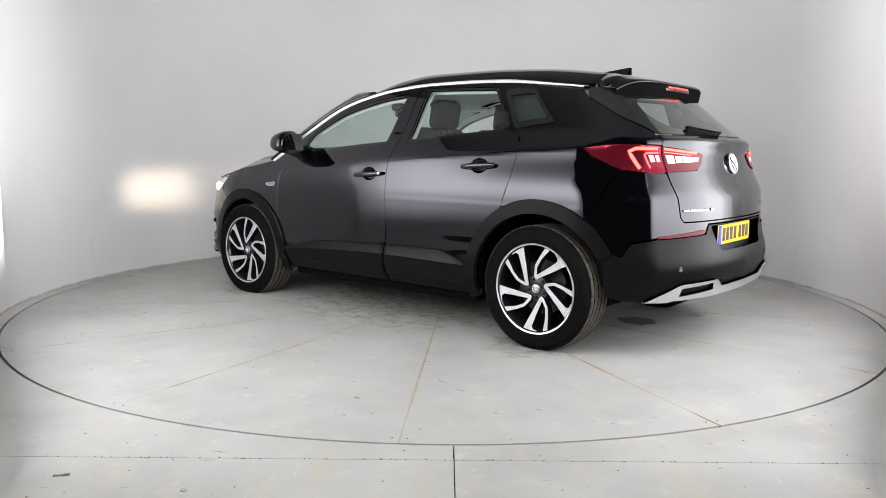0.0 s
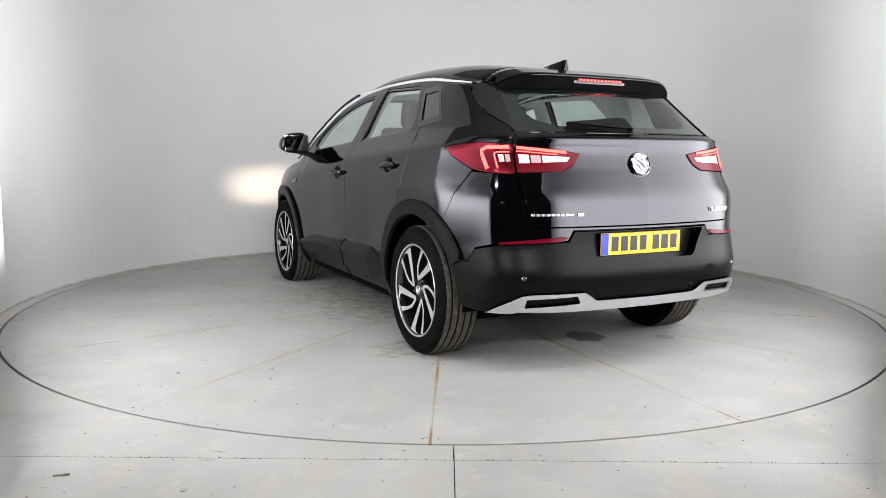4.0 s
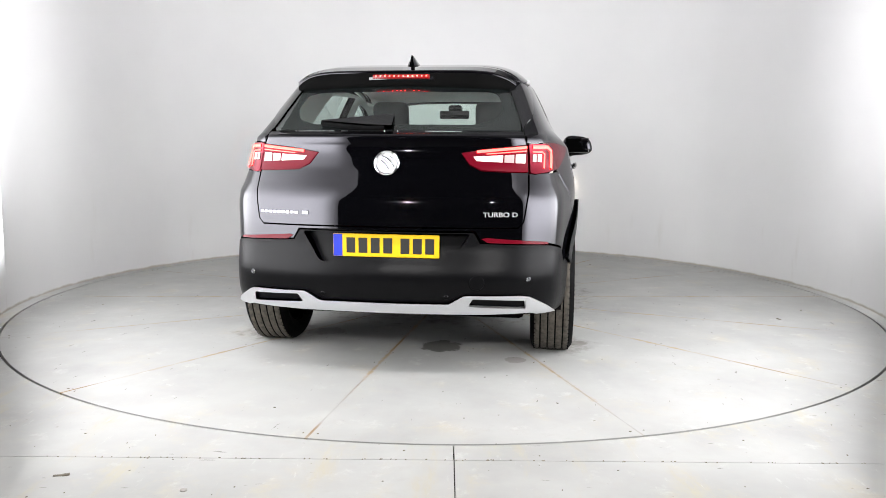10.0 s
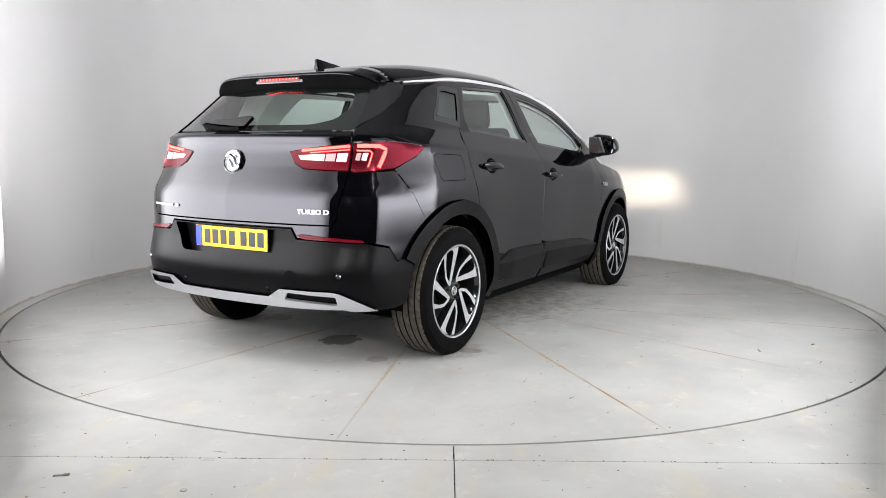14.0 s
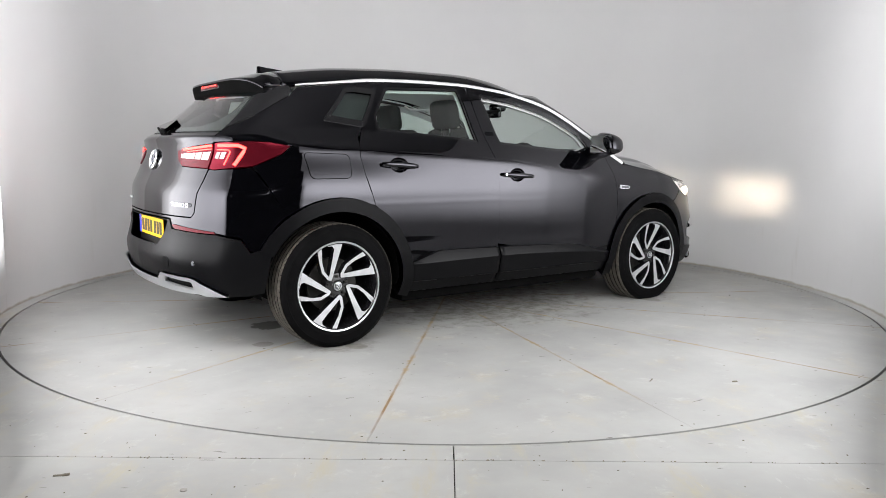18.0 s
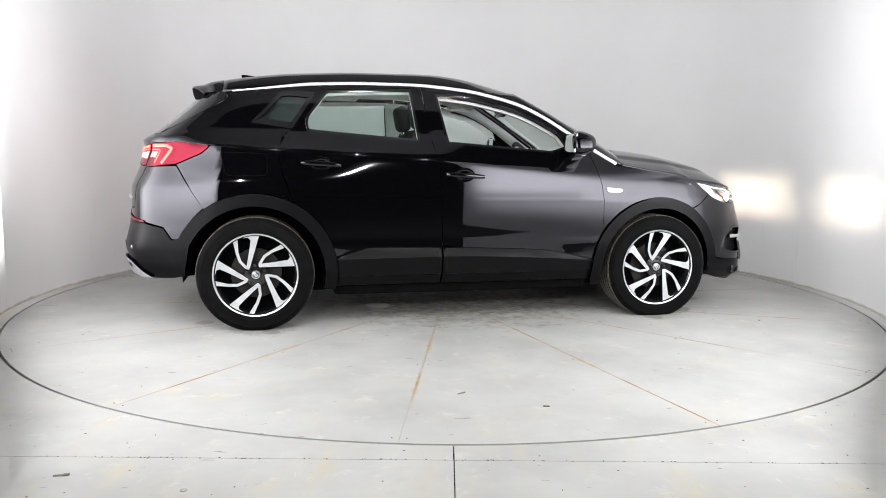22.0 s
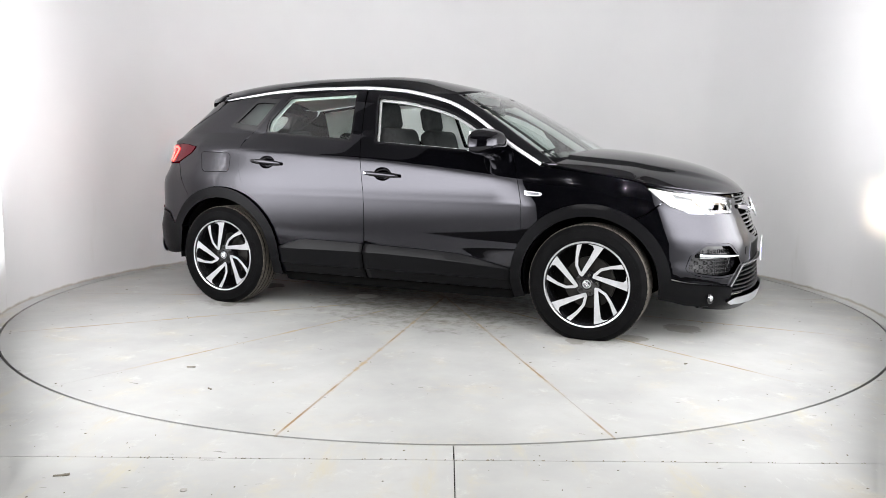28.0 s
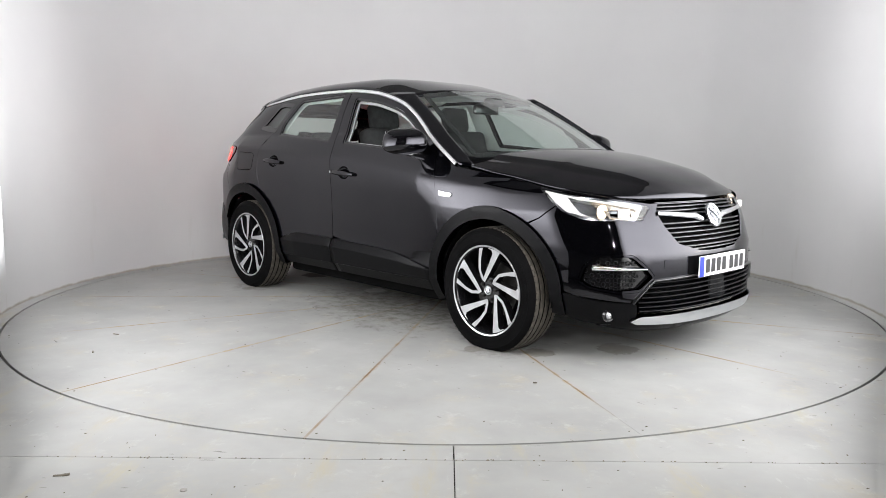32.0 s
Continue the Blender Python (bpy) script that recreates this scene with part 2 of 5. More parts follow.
def wall_material():
    """Smooth white paint with a grubby foot and faint scuffs."""
    m = material("cove_white_paint", (.75, .75, .755), rough=.55, bump=.1, bump_scale=6)
    n, l = m.node_tree.nodes, m.node_tree.links
    at = n.new("ShaderNodeTexCoord").outputs["Object"]
    x = n.new("ShaderNodeSeparateXYZ")
    l.new(at, x.inputs[0])
    r = n.new("ShaderNodeValToRGB")
    r.color_ramp.elements[0].position, r.color_ramp.elements[0].color = .3, (.725, .722, .73, 1)
    r.color_ramp.elements[1].position, r.color_ramp.elements[1].color = .7, (.77, .77, .772, 1)
    l.new(noise_value(n, l, at, .9, 4), r.inputs["Fac"])
    c = r.outputs["Color"]
    foot = math_node(n, l, "SUBTRACT", math_node(n, l, "MULTIPLY", noise_value(n, l, at, 7, 6, .7), .035), x.outputs["Z"])
    c = stain_or_shade(n, l, c, math_node(n, l, "MULTIPLY", step_mask(n, l, foot, -.006, .014), .7), (.30, .25, .17))
    tall = n.new("ShaderNodeMapping")
    tall.inputs["Scale"].default_value = (5, 5, .8)
    l.new(at, tall.inputs["Vector"])
    low = step_mask(n, l, x.outputs["Z"], .9, .1)
    streak = math_node(n, l, "MULTIPLY", step_mask(n, l, noise_value(n, l, tall.outputs["Vector"], 1.3, 5), .60, .78), low)
    c = stain_or_shade(n, l, c, math_node(n, l, "MULTIPLY", streak, .35), (.56, .54, .50))
    l.new(c, n["Principled BSDF"].inputs["Base Color"])
    return m


WALL = wall_material()
FLOOR = floor_material("grey_painted_floor", False)
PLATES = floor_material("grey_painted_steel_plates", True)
BLACK = material("black_drape", (.002, .002, .002), rough=.95, vary=.2, scale=3)
GAP = material("dark_gap", (.02, .018, .015), rough=.9)
BOLT = material("dull_bolt_steel", (.30, .29, .27), rough=.6, metal=.4, vary=.2, scale=60)
GRIT = material("dark_grit", (.16, .14, .11), rough=.9, vary=.5, scale=30)
CEILING = material("grey_ceiling", (.22, .22, .222), rough=.9, vary=.08, scale=1.5)
RUST = material("rusty_seam", (.20, .15, .09), rough=.9, vary=.5, scale=9)


# ---------------------------------------------------------------- mesh helpers
def mesh_object(name, verts, faces, mat, parent=None, label="", normals=None, smooth=True):
    me = bpy.data.meshes.new(name)
    me.from_pydata([tuple(v) for v in verts], [], [tuple(f) for f in faces])
    me.validate()
    me.materials.append(mat)
    if smooth:
        me.polygons.foreach_set("use_smooth", [True] * len(me.polygons))
    if normals is not None and len(me.vertices) == len(normals):
        me.normals_split_custom_set_from_vertices([tuple(v) for v in normals])
    ob = new(name, me)
    if parent:
        ob.parent = parent
    if label:
        ob["label"] = label
    return ob


def part(name, bm, mat, parent, label="", smooth=True):
    """Links a bmesh as one mesh object under a thing or a part."""
    me = bpy.data.meshes.new(name)
    bmesh.ops.recalc_face_normals(bm, faces=bm.faces)
    bm.to_mesh(me)
    bm.free()
    me.materials.append(mat)
    if smooth:
        me.polygons.foreach_set("use_smooth", [True] * len(me.polygons))
        me.set_sharp_from_angle(angle=radians(35))
    ob = new(name, me)
    if parent:
        ob.parent = parent
    if label:
        ob["label"] = label
    return ob


def box(bm, sx, sy, sz, m, bevel=0.0, seg=2):
    g = bmesh.ops.create_cube(bm, size=1, matrix=m @ Matrix.Diagonal((sx, sy, sz, 1)))
    if bevel:
        edges = list({e for v in g["verts"] for e in v.link_edges})
        bmesh.ops.bevel(bm, geom=edges, offset=bevel, segments=seg, affect="EDGES", profile=.5)
    return g["verts"]


def lathe(bm, rows, n=48, m=Matrix.Identity(4), close=False):
    """Turns rows of (radius, along y) round the y axis."""
    rings = []
    for r, y in rows:
        rings.append([bm.verts.new(m @ Vector((r * math.cos(a), y, r * math.sin(a)))) for a in (2 * math.pi * k / n for k in range(n))])
    pairs = list(zip(rings[:-1], rings[1:])) + ([(rings[-1], rings[0])] if close else [])
    for p, q in pairs:
        for k in range(n):
            bm.faces.new((p[k], p[(k + 1) % n], q[(k + 1) % n], q[k]))
    return rings


def prism(bm, poly, low, high, place, bevel=0.0):
    """A plate of the outline poly between two depths; place maps (a, b, depth) to a point."""
    n = len(poly)
    a = [bm.verts.new(place(p[0], p[1], low)) for p in poly]
    b = [bm.verts.new(place(p[0], p[1], high)) for p in poly]
    faces = [bm.faces.new(a[::-1]), bm.faces.new(b)]
    for k in range(n):
        faces.append(bm.faces.new((a[k], a[(k + 1) % n], b[(k + 1) % n], b[k])))
    if bevel:
        bmesh.ops.bevel(bm, geom=list(faces[1].edges), offset=bevel, segments=2, affect="EDGES", profile=.5)


def tube(bm, pts, r, n=8, flat=1.0):
    """A rod along pts."""
    pts = [Vector(p) for p in pts]
    rings = []
    for i, p in enumerate(pts):
        d = (pts[min(i + 1, len(pts) - 1)] - pts[max(i - 1, 0)]).normalized()
        u = d.cross(Vector((0, 0, 1))) if abs(d.z) < .95 else d.cross(Vector((0, 1, 0)))
        u.normalize()
        w = u.cross(d)
        rings.append([bm.verts.new(p + u * (r * math.cos(a)) + w * (r * flat * math.sin(a))) for a in (2 * math.pi * k / n for k in range(n))])
    for p, q in zip(rings[:-1], rings[1:]):
        for k in range(n):
            bm.faces.new((p[k], p[(k + 1) % n], q[(k + 1) % n], q[k]))
    bm.faces.new(rings[0][::-1])
    bm.faces.new(rings[-1])


def dense(pts, step=.03):
    out = []
    for p, q in zip(pts, pts[1:] + pts[:1]):
        n = max(1, int(math.hypot(q[0] - p[0], q[1] - p[1]) / step))
        out += [(p[0] + (q[0] - p[0]) * k / n, p[1] + (q[1] - p[1]) * k / n) for k in range(n)]
    return out


def rounded(pts, r, step=.03):
    """The closed outline with its corners rounded, and points along its edges."""
    out, n = [], len(pts)
    for i in range(n):
        a, p, b = (np.array(pts[j][:2], float) for j in (i - 1, i, (i + 1) % n))
        rr = pts[i][2] if len(pts[i]) > 2 else r
        la, lb = np.linalg.norm(a - p), np.linalg.norm(b - p)
        k = min(rr, la * .45, lb * .45)
        s, e = p + (a - p) / max(la, 1e-9) * k, p + (b - p) / max(lb, 1e-9) * k
        if k < 1e-4:
            out.append(tuple(p))
        else:
            out += [tuple((1 - t) ** 2 * s + 2 * t * (1 - t) * p + t * t * e) for t in (0, .2, .4, .6, .8, 1)]
    return dense(out, step)


def inside(px, py, poly):
    poly = np.asarray(poly, float)
    x0, y0, x1, y1 = poly[:, 0], poly[:, 1], np.roll(poly[:, 0], -1), np.roll(poly[:, 1], -1)
    px, py = np.asarray(px)[:, None], np.asarray(py)[:, None]
    with np.errstate(divide="ignore", invalid="ignore"):
        c = ((y0 > py) != (y1 > py)) & (px < (x1 - x0) * (py - y0) / (y1 - y0) + x0)
    return c.sum(1) % 2 == 1


def shrink(poly, g):
    """The outline moved inwards by g."""
    p = np.asarray(poly, float)
    area = (p[:, 0] * np.roll(p[:, 1], -1) - np.roll(p[:, 0], -1) * p[:, 1]).sum()
    t = np.roll(p, -1, 0) - np.roll(p, 1, 0)
    n = np.stack([-t[:, 1], t[:, 0]], 1) / np.maximum(np.linalg.norm(t, axis=1), 1e-9)[:, None]
    return p + n * g * (1 if area > 0 else -1)


def fill(outer, holes, step):
    """Triangles that fill an outline less its holes."""
    from mathutils import geometry
    loops = [np.asarray(outer, float)] + [np.asarray(h, float) for h in holes]
    lo, hi = loops[0].min(0), loops[0].max(0)
    gx, gy = np.meshgrid(np.arange(lo[0] + step / 2, hi[0], step), np.arange(lo[1] + step / 2, hi[1], step))
    g = np.stack([gx.ravel(), gy.ravel()], 1)
    ok = inside(g[:, 0], g[:, 1], loops[0])
    for h in loops[1:]:
        ok &= ~inside(g[:, 0], g[:, 1], h)
    g = g[ok]
    edge = np.concatenate(loops)
    if len(g):
        d = np.sqrt(((g[:, None, :] - edge[None]) ** 2).sum(2)).min(1)
        g = g[d > step * .45]
    pts, edges, k = [], [], 0
    for lp in loops:
        edges += [(k + i, k + (i + 1) % len(lp)) for i in range(len(lp))]
        pts += [Vector(q) for q in lp]
        k += len(lp)
    pts += [Vector(q) for q in g]
    v, e, f, *_ = geometry.delaunay_2d_cdt(pts, edges, [], 0, 1e-6)
    v = np.array([tuple(q) for q in v])
    f = [tuple(t) for t in f]
    c = np.array([v[list(t)].mean(0) for t in f])
    ok = inside(c[:, 0], c[:, 1], loops[0])
    for h in loops[1:]:
        ok &= ~inside(c[:, 0], c[:, 1], h)
    return v, [t for t, good in zip(f, ok) if good]


def chart_points(chart, ab, lift=0.0):
    ab = np.asarray(ab, float)
    a, b = ab[:, 0], ab[:, 1]
    p = chart(a, b)
    h = .004
    n = np.cross(chart(a + h, b) - chart(a - h, b), chart(a, b + h) - chart(a, b - h))
    n /= np.maximum(np.linalg.norm(n, axis=1), 1e-12)[:, None]
    c = p - np.array([0, 0, .75])
    c[:, 0] *= .35
    flip = np.sign((n * c).sum(1).sum())
    n *= flip if flip else 1
    return p + n * lift, n


def panel(name, chart, outer, mat, parent, holes=(), step=.045, gap=.0018, lift=0.0, turn_in=.016, label=""):
    """A sheet on the body's surface, with its edges turned in."""
    outer = shrink(outer, gap)
    holes = [shrink(h, -gap) for h in holes]
    ab, tris = fill(outer, holes, step)
    p, n = chart_points(chart, ab, lift)
    verts, normals, faces = list(p), list(n), []
    for t in tris:
        a, b, c = (p[i] for i in t)
        faces.append(t if np.dot(np.cross(b - a, c - a), n[t[0]]) > 0 else t[::-1])
    if turn_in:
        for loop in [outer] + holes:
            q, m = chart_points(chart, loop, lift)
            if np.dot(m.mean(0), n.mean(0)) < 0:
                m = -m
                q = q + 2 * m * lift
            out = np.cross(np.roll(q, -1, 0) - np.roll(q, 1, 0), m)
            out /= np.maximum(np.linalg.norm(out, axis=1), 1e-9)[:, None]
            k, cnt = len(verts), len(q)
            verts += list(q) + list(q - m * turn_in)
            normals += list(out * .6 + m * .8) + list(out)
            for i in range(cnt):
                j = (i + 1) % cnt
                faces.append((k + i, k + j, k + cnt + j, k + cnt + i))
    return mesh_object(name, verts, faces, mat, parent, label, normals=normals)


def sheet(name, rows, mat, parent, label="", thick=0.0):
    """A smooth sheet through rows of points."""
    rows = [[tuple(p) for p in r] for r in rows]
    w = len(rows[0])
    verts = [p for r in rows for p in r]
    faces = [(i * w + j, i * w + j + 1, (i + 1) * w + j + 1, (i + 1) * w + j) for i in range(len(rows) - 1) for j in range(w - 1)]
    ob = mesh_object(name, verts, faces, mat, parent, label)
    if thick:
        s = ob.modifiers.new("thickness", "SOLIDIFY")
        s.thickness, s.offset = thick, -1
    return ob


# ---------------------------------------------------------------- the car's surface
def curve(pts):
    """A smooth function through (x, y) pairs."""
    a = np.array(sorted(pts), float)
    xs, ys = a[:, 0], a[:, 1]
    h = np.diff(xs)
    d = np.diff(ys) / h
    m = np.zeros(len(xs))
    m[0], m[-1] = d[0], d[-1]
    for i in range(1, len(xs) - 1):
        if d[i - 1] * d[i] > 0:
            w1, w2 = 2 * h[i] + h[i - 1], h[i] + 2 * h[i - 1]
            m[i] = (w1 + w2) / (w1 / d[i - 1] + w2 / d[i])

    def f(q):
        q = np.clip(np.asarray(q, float), xs[0], xs[-1])
        i = np.clip(np.searchsorted(xs, q) - 1, 0, len(xs) - 2)
        t = (q - xs[i]) / h[i]
        return ((1 + 2 * t) * (1 - t) ** 2 * ys[i] + t * (1 - t) ** 2 * h[i] * m[i]
                + t * t * (3 - 2 * t) * ys[i + 1] + t * t * (t - 1) * h[i] * m[i + 1])
    return f


# half width by height, nose and tail by height, plan of the nose and of the tail
WIDE = curve([(0.15, .76), (.22, .815), (.3, .860), (.375, .890), (.42, .8905), (.49, .887), (.55, .8865), (.62, .8885), (.7, .8913), (.78, .8938), (.82, .895), (.89, .893), (.95, .872),
              (1.02, .852), (1.1, .832), (1.2, .80), (1.3, .755), (1.4, .708), (1.475, .668), (1.53, .63), (1.6, .56)])
NOSE = curve([(0.15, 2.16), (.2, 2.235), (.28, 2.262), (.45, 2.25), (.58, 2.25), (.66, 2.225), (.75, 2.195), (.86, 2.15), (.95, 2.13), (1.7, 2.13)])
TAIL = curve([(0.15, 1.95), (.3, 2.12), (.37, 2.16), (.45, 2.185), (.52, 2.195), (.6, 2.175), (.66, 2.16), (.78, 2.154), (.86, 2.150), (.885, 2.146), (.91, 2.137), (.98, 2.107), (1.05, 2.08),
              (1.12, 2.065), (1.175, 2.075), (1.2, 2.03), (1.3, 1.90), (1.4, 1.785), (1.48, 1.70), (1.6, 1.58)])
NOSE_PLAN = [(0, 0), (.012, .25), (.045, .48), (.11, .67), (.2, .80), (.33, .88), (.5, .936), (.72, .971), (1.0, .992), (1.3, 1.0), (2.25, 1.0)]
TAIL_PLAN = [(0, 0), (.01, .25), (.035, .5), (.08, .69), (.14, .82), (.22, .905), (.34, .95), (.55, .98), (.85, .995), (1.2, 1.0), (2.2, 1.0)]


def plan(rows, length):
    """Dense plan curve: arc length, distance along the car from the middle (0 to 1), share of the half width."""
    k = np.arange(len(rows))
    q = np.linspace(0, len(rows) - 1, 900)
    dx = curve(list(zip(k, [r[0] for r in rows])))(q)
    fy = curve(list(zip(k, [r[1] for r in rows])))(q)
    for n in range(40):
        dx[1:-1], fy[1:-1] = (dx[:-2] + 2 * dx[1:-1] + dx[2:]) / 4, (fy[:-2] + 2 * fy[1:-1] + fy[2:]) / 4
    arc = np.concatenate([[0], np.cumsum(np.hypot(np.diff(dx), np.diff(fy) * .88))])
    return arc, 1 - dx / length, np.maximum.accumulate(fy)


NA, NX, NF = plan(NOSE_PLAN, 2.25)
TA, TX, TF = plan(TAIL_PLAN, 2.2)


CREASE = curve([(-1.9, 1.15), (-1.585, 1.138), (-.93, 1.10), (-.3, 1.06), (-.02, 1.04), (.35, 1.0), (.65, .97), (.95, .945), (1.3, .93), (1.7, .92)])


def shoulder(x, z):
    """What the shoulder crease adds to the half width."""
    c = CREASE(x)
    k = np.clip((x + 1.80) / .25, 0, 1) * np.clip((1.75 - x) / .45, 0, 1)
    low = .895 + .045 * (z - .82) - .3 * (z - .82) ** 2
    wc = .895 + .045 * (c - .82) - .3 * (c - .82) ** 2
    high = wc + (.7907 - wc) * (z - c) / (1.23 - c)
    d = np.minimum(low, high) - .004 * np.log1p(np.exp(-np.abs(low - high) / .004))
    return k * np.where((z > .82) & (z < 1.23), np.maximum(d - WIDE(z), 0), 0)


def ease(v, lo, hi):
    t = np.clip((v - lo) / (hi - lo), 0, 1)
    return t * t * (3 - 2 * t)


def flare(x, z):
    """The haunches: the flanks swell towards both wheels."""
    tall = ease(z, .36, .52) * (1 - ease(z, .90, 1.10))
    return tall * (.021 * ease(x, .30, 1.15) * (1 - ease(x, 1.5, 1.85)) + .024 * ease(-x, .50, 1.20) * (1 - ease(-x, 1.55, 1.85)))


def half(x, z):
    """Half width of the body at a station and height."""
    x, z = np.asarray(x, float), np.asarray(z, float)
    front = np.interp(-x / NOSE(z), -NX, NF)
    rear = np.interp(x / TAIL(z), -TX, TF)
    pinch = 1 - .045 * np.clip((z - .8) / .15, 0, 1) * np.clip((x - .74) / .7, 0, 1)
    return (WIDE(z) + shoulder(x, z) + flare(x, z)) * np.where(x > 0, front * pinch, rear)


def nose_x(y, z):
    return NOSE(z) * np.interp(np.abs(y) / WIDE(z), NF, NX)


def tail_x(y, z):
    return -TAIL(z) * np.interp(np.abs(y) / WIDE(z), TF, TX)


SCREEN = curve([(1.0, 1.43), (1.1, 1.27), (1.2, 1.10), (1.3, .92), (1.4, .73), (1.5, .52), (1.56, .38)])


def screen_x(y, z):
    return SCREEN(z) - .2 * (np.abs(y) / .7) ** 2.2


def side(sgn):
    def f(x, z):
        return np.stack([x, sgn * half(x, z), z], -1)
    return f


def pinch(x, z):
    return 1 - .045 * np.clip((z - .8) / .15, 0, 1) * np.clip((x - .74) / .7, 0, 1)


def nose(s, z):
    x = NOSE(z) * np.interp(np.abs(s), NA, NX)
    return np.stack([x, np.sign(s) * (WIDE(z) + shoulder(x, z) + flare(x, z)) * np.interp(np.abs(s), NA, NF) * pinch(x, z), z], -1)


def tail(s, z):
    x = -TAIL(z) * np.interp(np.abs(s), TA, TX)
    return np.stack([x, np.sign(s) * (WIDE(z) + shoulder(x, z) + flare(x, z)) * np.interp(np.abs(s), TA, TF), z], -1)


def ny(y, z):
    """Nose chart: place across the nose by y."""
    return math.copysign(float(np.interp(abs(y) / WIDE(z) / pinch(1.95, z), NF, NA)), y)


def nx(x, z, sgn):
    return sgn * float(np.interp(-x / NOSE(z), -NX, NA))


def ty(y, z):
    return math.copysign(float(np.interp(abs(y) / WIDE(z), TF, TA)), y)


def tx(x, z, sgn):
    return sgn * float(np.interp(x / TAIL(z), -TX, TA))


def screen(y, z):
    return np.stack([screen_x(y, z), y, z], -1)


CHROME_LINE = curve([(-1.55, 1.462), (-1.462, 1.475), (-1.269, 1.498), (-.919, 1.534), (-.6, 1.543), (-.36, 1.542), (.01, 1.513), (.2, 1.475),
                     (.378, 1.424), (.55, 1.34), (.685, 1.253), (.812, 1.166), (1.031, 1.036)])
BELT = curve([(-1.37, 1.28), (-1.13, 1.241), (-1.006, 1.231), (-.303, 1.172), (-.126, 1.163), (.58, 1.105), (.8, 1.09)])
SILL_TOP = curve([(-.85, .445), (-.73, .48), (-.63, .506), (-.18, .498), (.2, .487), (.5, .473), (.6, .459), (.86, .402)])
SILL_EDGE = curve([(-.85, .438), (-.165, .443), (.5, .424), (.86, .396)])
ROOF_TOP = curve([(-1.8, 1.51), (-1.5, 1.57), (-1.1, 1.618), (-.6, 1.638), (-.2, 1.638), (.03, 1.623), (.2, 1.592), (.35, 1.556), (.5, 1.508)])
HOOD_TOP = curve([(1.0, 1.142), (1.1, 1.136), (1.3, 1.122), (1.5, 1.099), (1.7, 1.062), (1.9, 1.008), (2.03, .957), (2.10, .915), (2.15, .868)])
HOOD_EDGE_Y = curve([(1.0, .825), (1.21, .805), (1.4, .79), (1.62, .775), (1.8, .73), (1.9, .69), (2.0, .61), (2.06, .50), (2.10, .36), (2.13, .2), (2.15, .02)])
HOOD_EDGE_Z = curve([(1.0, 1.045), (1.21, 1.01), (1.39, .985), (1.54, .965), (1.62, .94), (1.85, .905), (2.0, .88), (2.15, .862)])
RWC, FWC = (-1.3375, .348), (1.3375, .335)      # wheel centres
ARCH_R, ARCH_F = (.50, .425), (.475, .405)      # arch radii, outer and inner


def chrome_run(x0, x1, dz=0.0, n=24):
    return [(x, float(CHROME_LINE(x)) + dz) for x in np.linspace(x0, x1, n)]


def arc(c, r, a0, a1, n=20):
    return [(c[0] + r * math.cos(radians(a)), c[1] + r * math.sin(radians(a))) for a in np.linspace(a0, a1, n)]


def run(f, x0, x1, n=10):
    return [(x, float(f(x))) for x in np.linspace(x0, x1, n)]


def handle_cup(x, z, k=1.0):
    """Outline of the hollow behind a door handle."""
    return [(x + .062 * k * math.cos(a), z + .043 * k * math.sin(a)) for a in np.linspace(0, 2 * math.pi, 28, endpoint=False)]


REAR_WINDOW = [(-.335, 1.518), (-.885, 1.498, .03), (-1.02, 1.32, .05), (-1.012, 1.232, .02), (-.298, 1.172, .01)]
FRONT_WINDOW = [(-.181, 1.488, .03), (-.122, 1.163), (.58, 1.107, .02), (.70, 1.145, .03)] + chrome_run(.64, -.12, -.047, 18)


# ---------------------------------------------------------------- the place
def ring_wall():
    """The white cove: a round wall, open towards the camera."""
    def ring(r):
        return [(r * math.cos(a), r * math.sin(a)) for a in np.linspace(radians(-27), radians(207), 140)]
    rows = []
    for r, z in ((COVE, -.02), (COVE, .02), (COVE, 1.0), (COVE, 2.0), (COVE, WALL_TOP), (COVE + .10, WALL_TOP), (COVE + .10, -.02)):
        rows.append([(x, y, z) for x, y in ring(r)])
    w = sheet("wall_cove", rows, WALL, None)
    w.data.set_sharp_from_angle(angle=radians(35))
    tagged(w, "smooth white painted curved studio wall with a scuffed foot", "wall", kind="structure")


def room():
    """The dark hall behind the camera and above the cove."""
    bm = bmesh.new()
    bmesh.ops.create_cube(bm, size=1, matrix=Matrix.Translation((0, -1.5, 2.45)) @ Matrix.Diagonal((13, 14, 5.1, 1)))
    for f in list(bm.faces):
        if f.normal.z < -.5:
            bm.faces.remove(f)
    bmesh.ops.reverse_faces(bm, faces=bm.faces)
    ob = part("backdrop", bm, BLACK, None, smooth=False)
    tagged(ob, "dark unlit hall around the photo cove", "backdrop", kind="structure")


def ceiling():
    """Grey ceiling over the inner part of the cove."""
    bm = bmesh.new()
    pts = [(4.2 * math.cos(a), 4.2 * math.sin(a)) for a in np.linspace(radians(-40), radians(220), 60)]
    low = [bm.verts.new((x, y, 4.303)) for x, y in pts]
    top = [bm.verts.new((x, y, 4.383)) for x, y in pts]
    bm.faces.new(low[::-1])
    bm.faces.new(top)
    for i in range(60):
        j = (i + 1) % 60
        bm.faces.new((low[i], low[j], top[j], top[i]))
    tagged(part("ceiling", bm, CEILING, None, smooth=False), "plain grey ceiling over the photo cove", "ceiling", kind="structure")


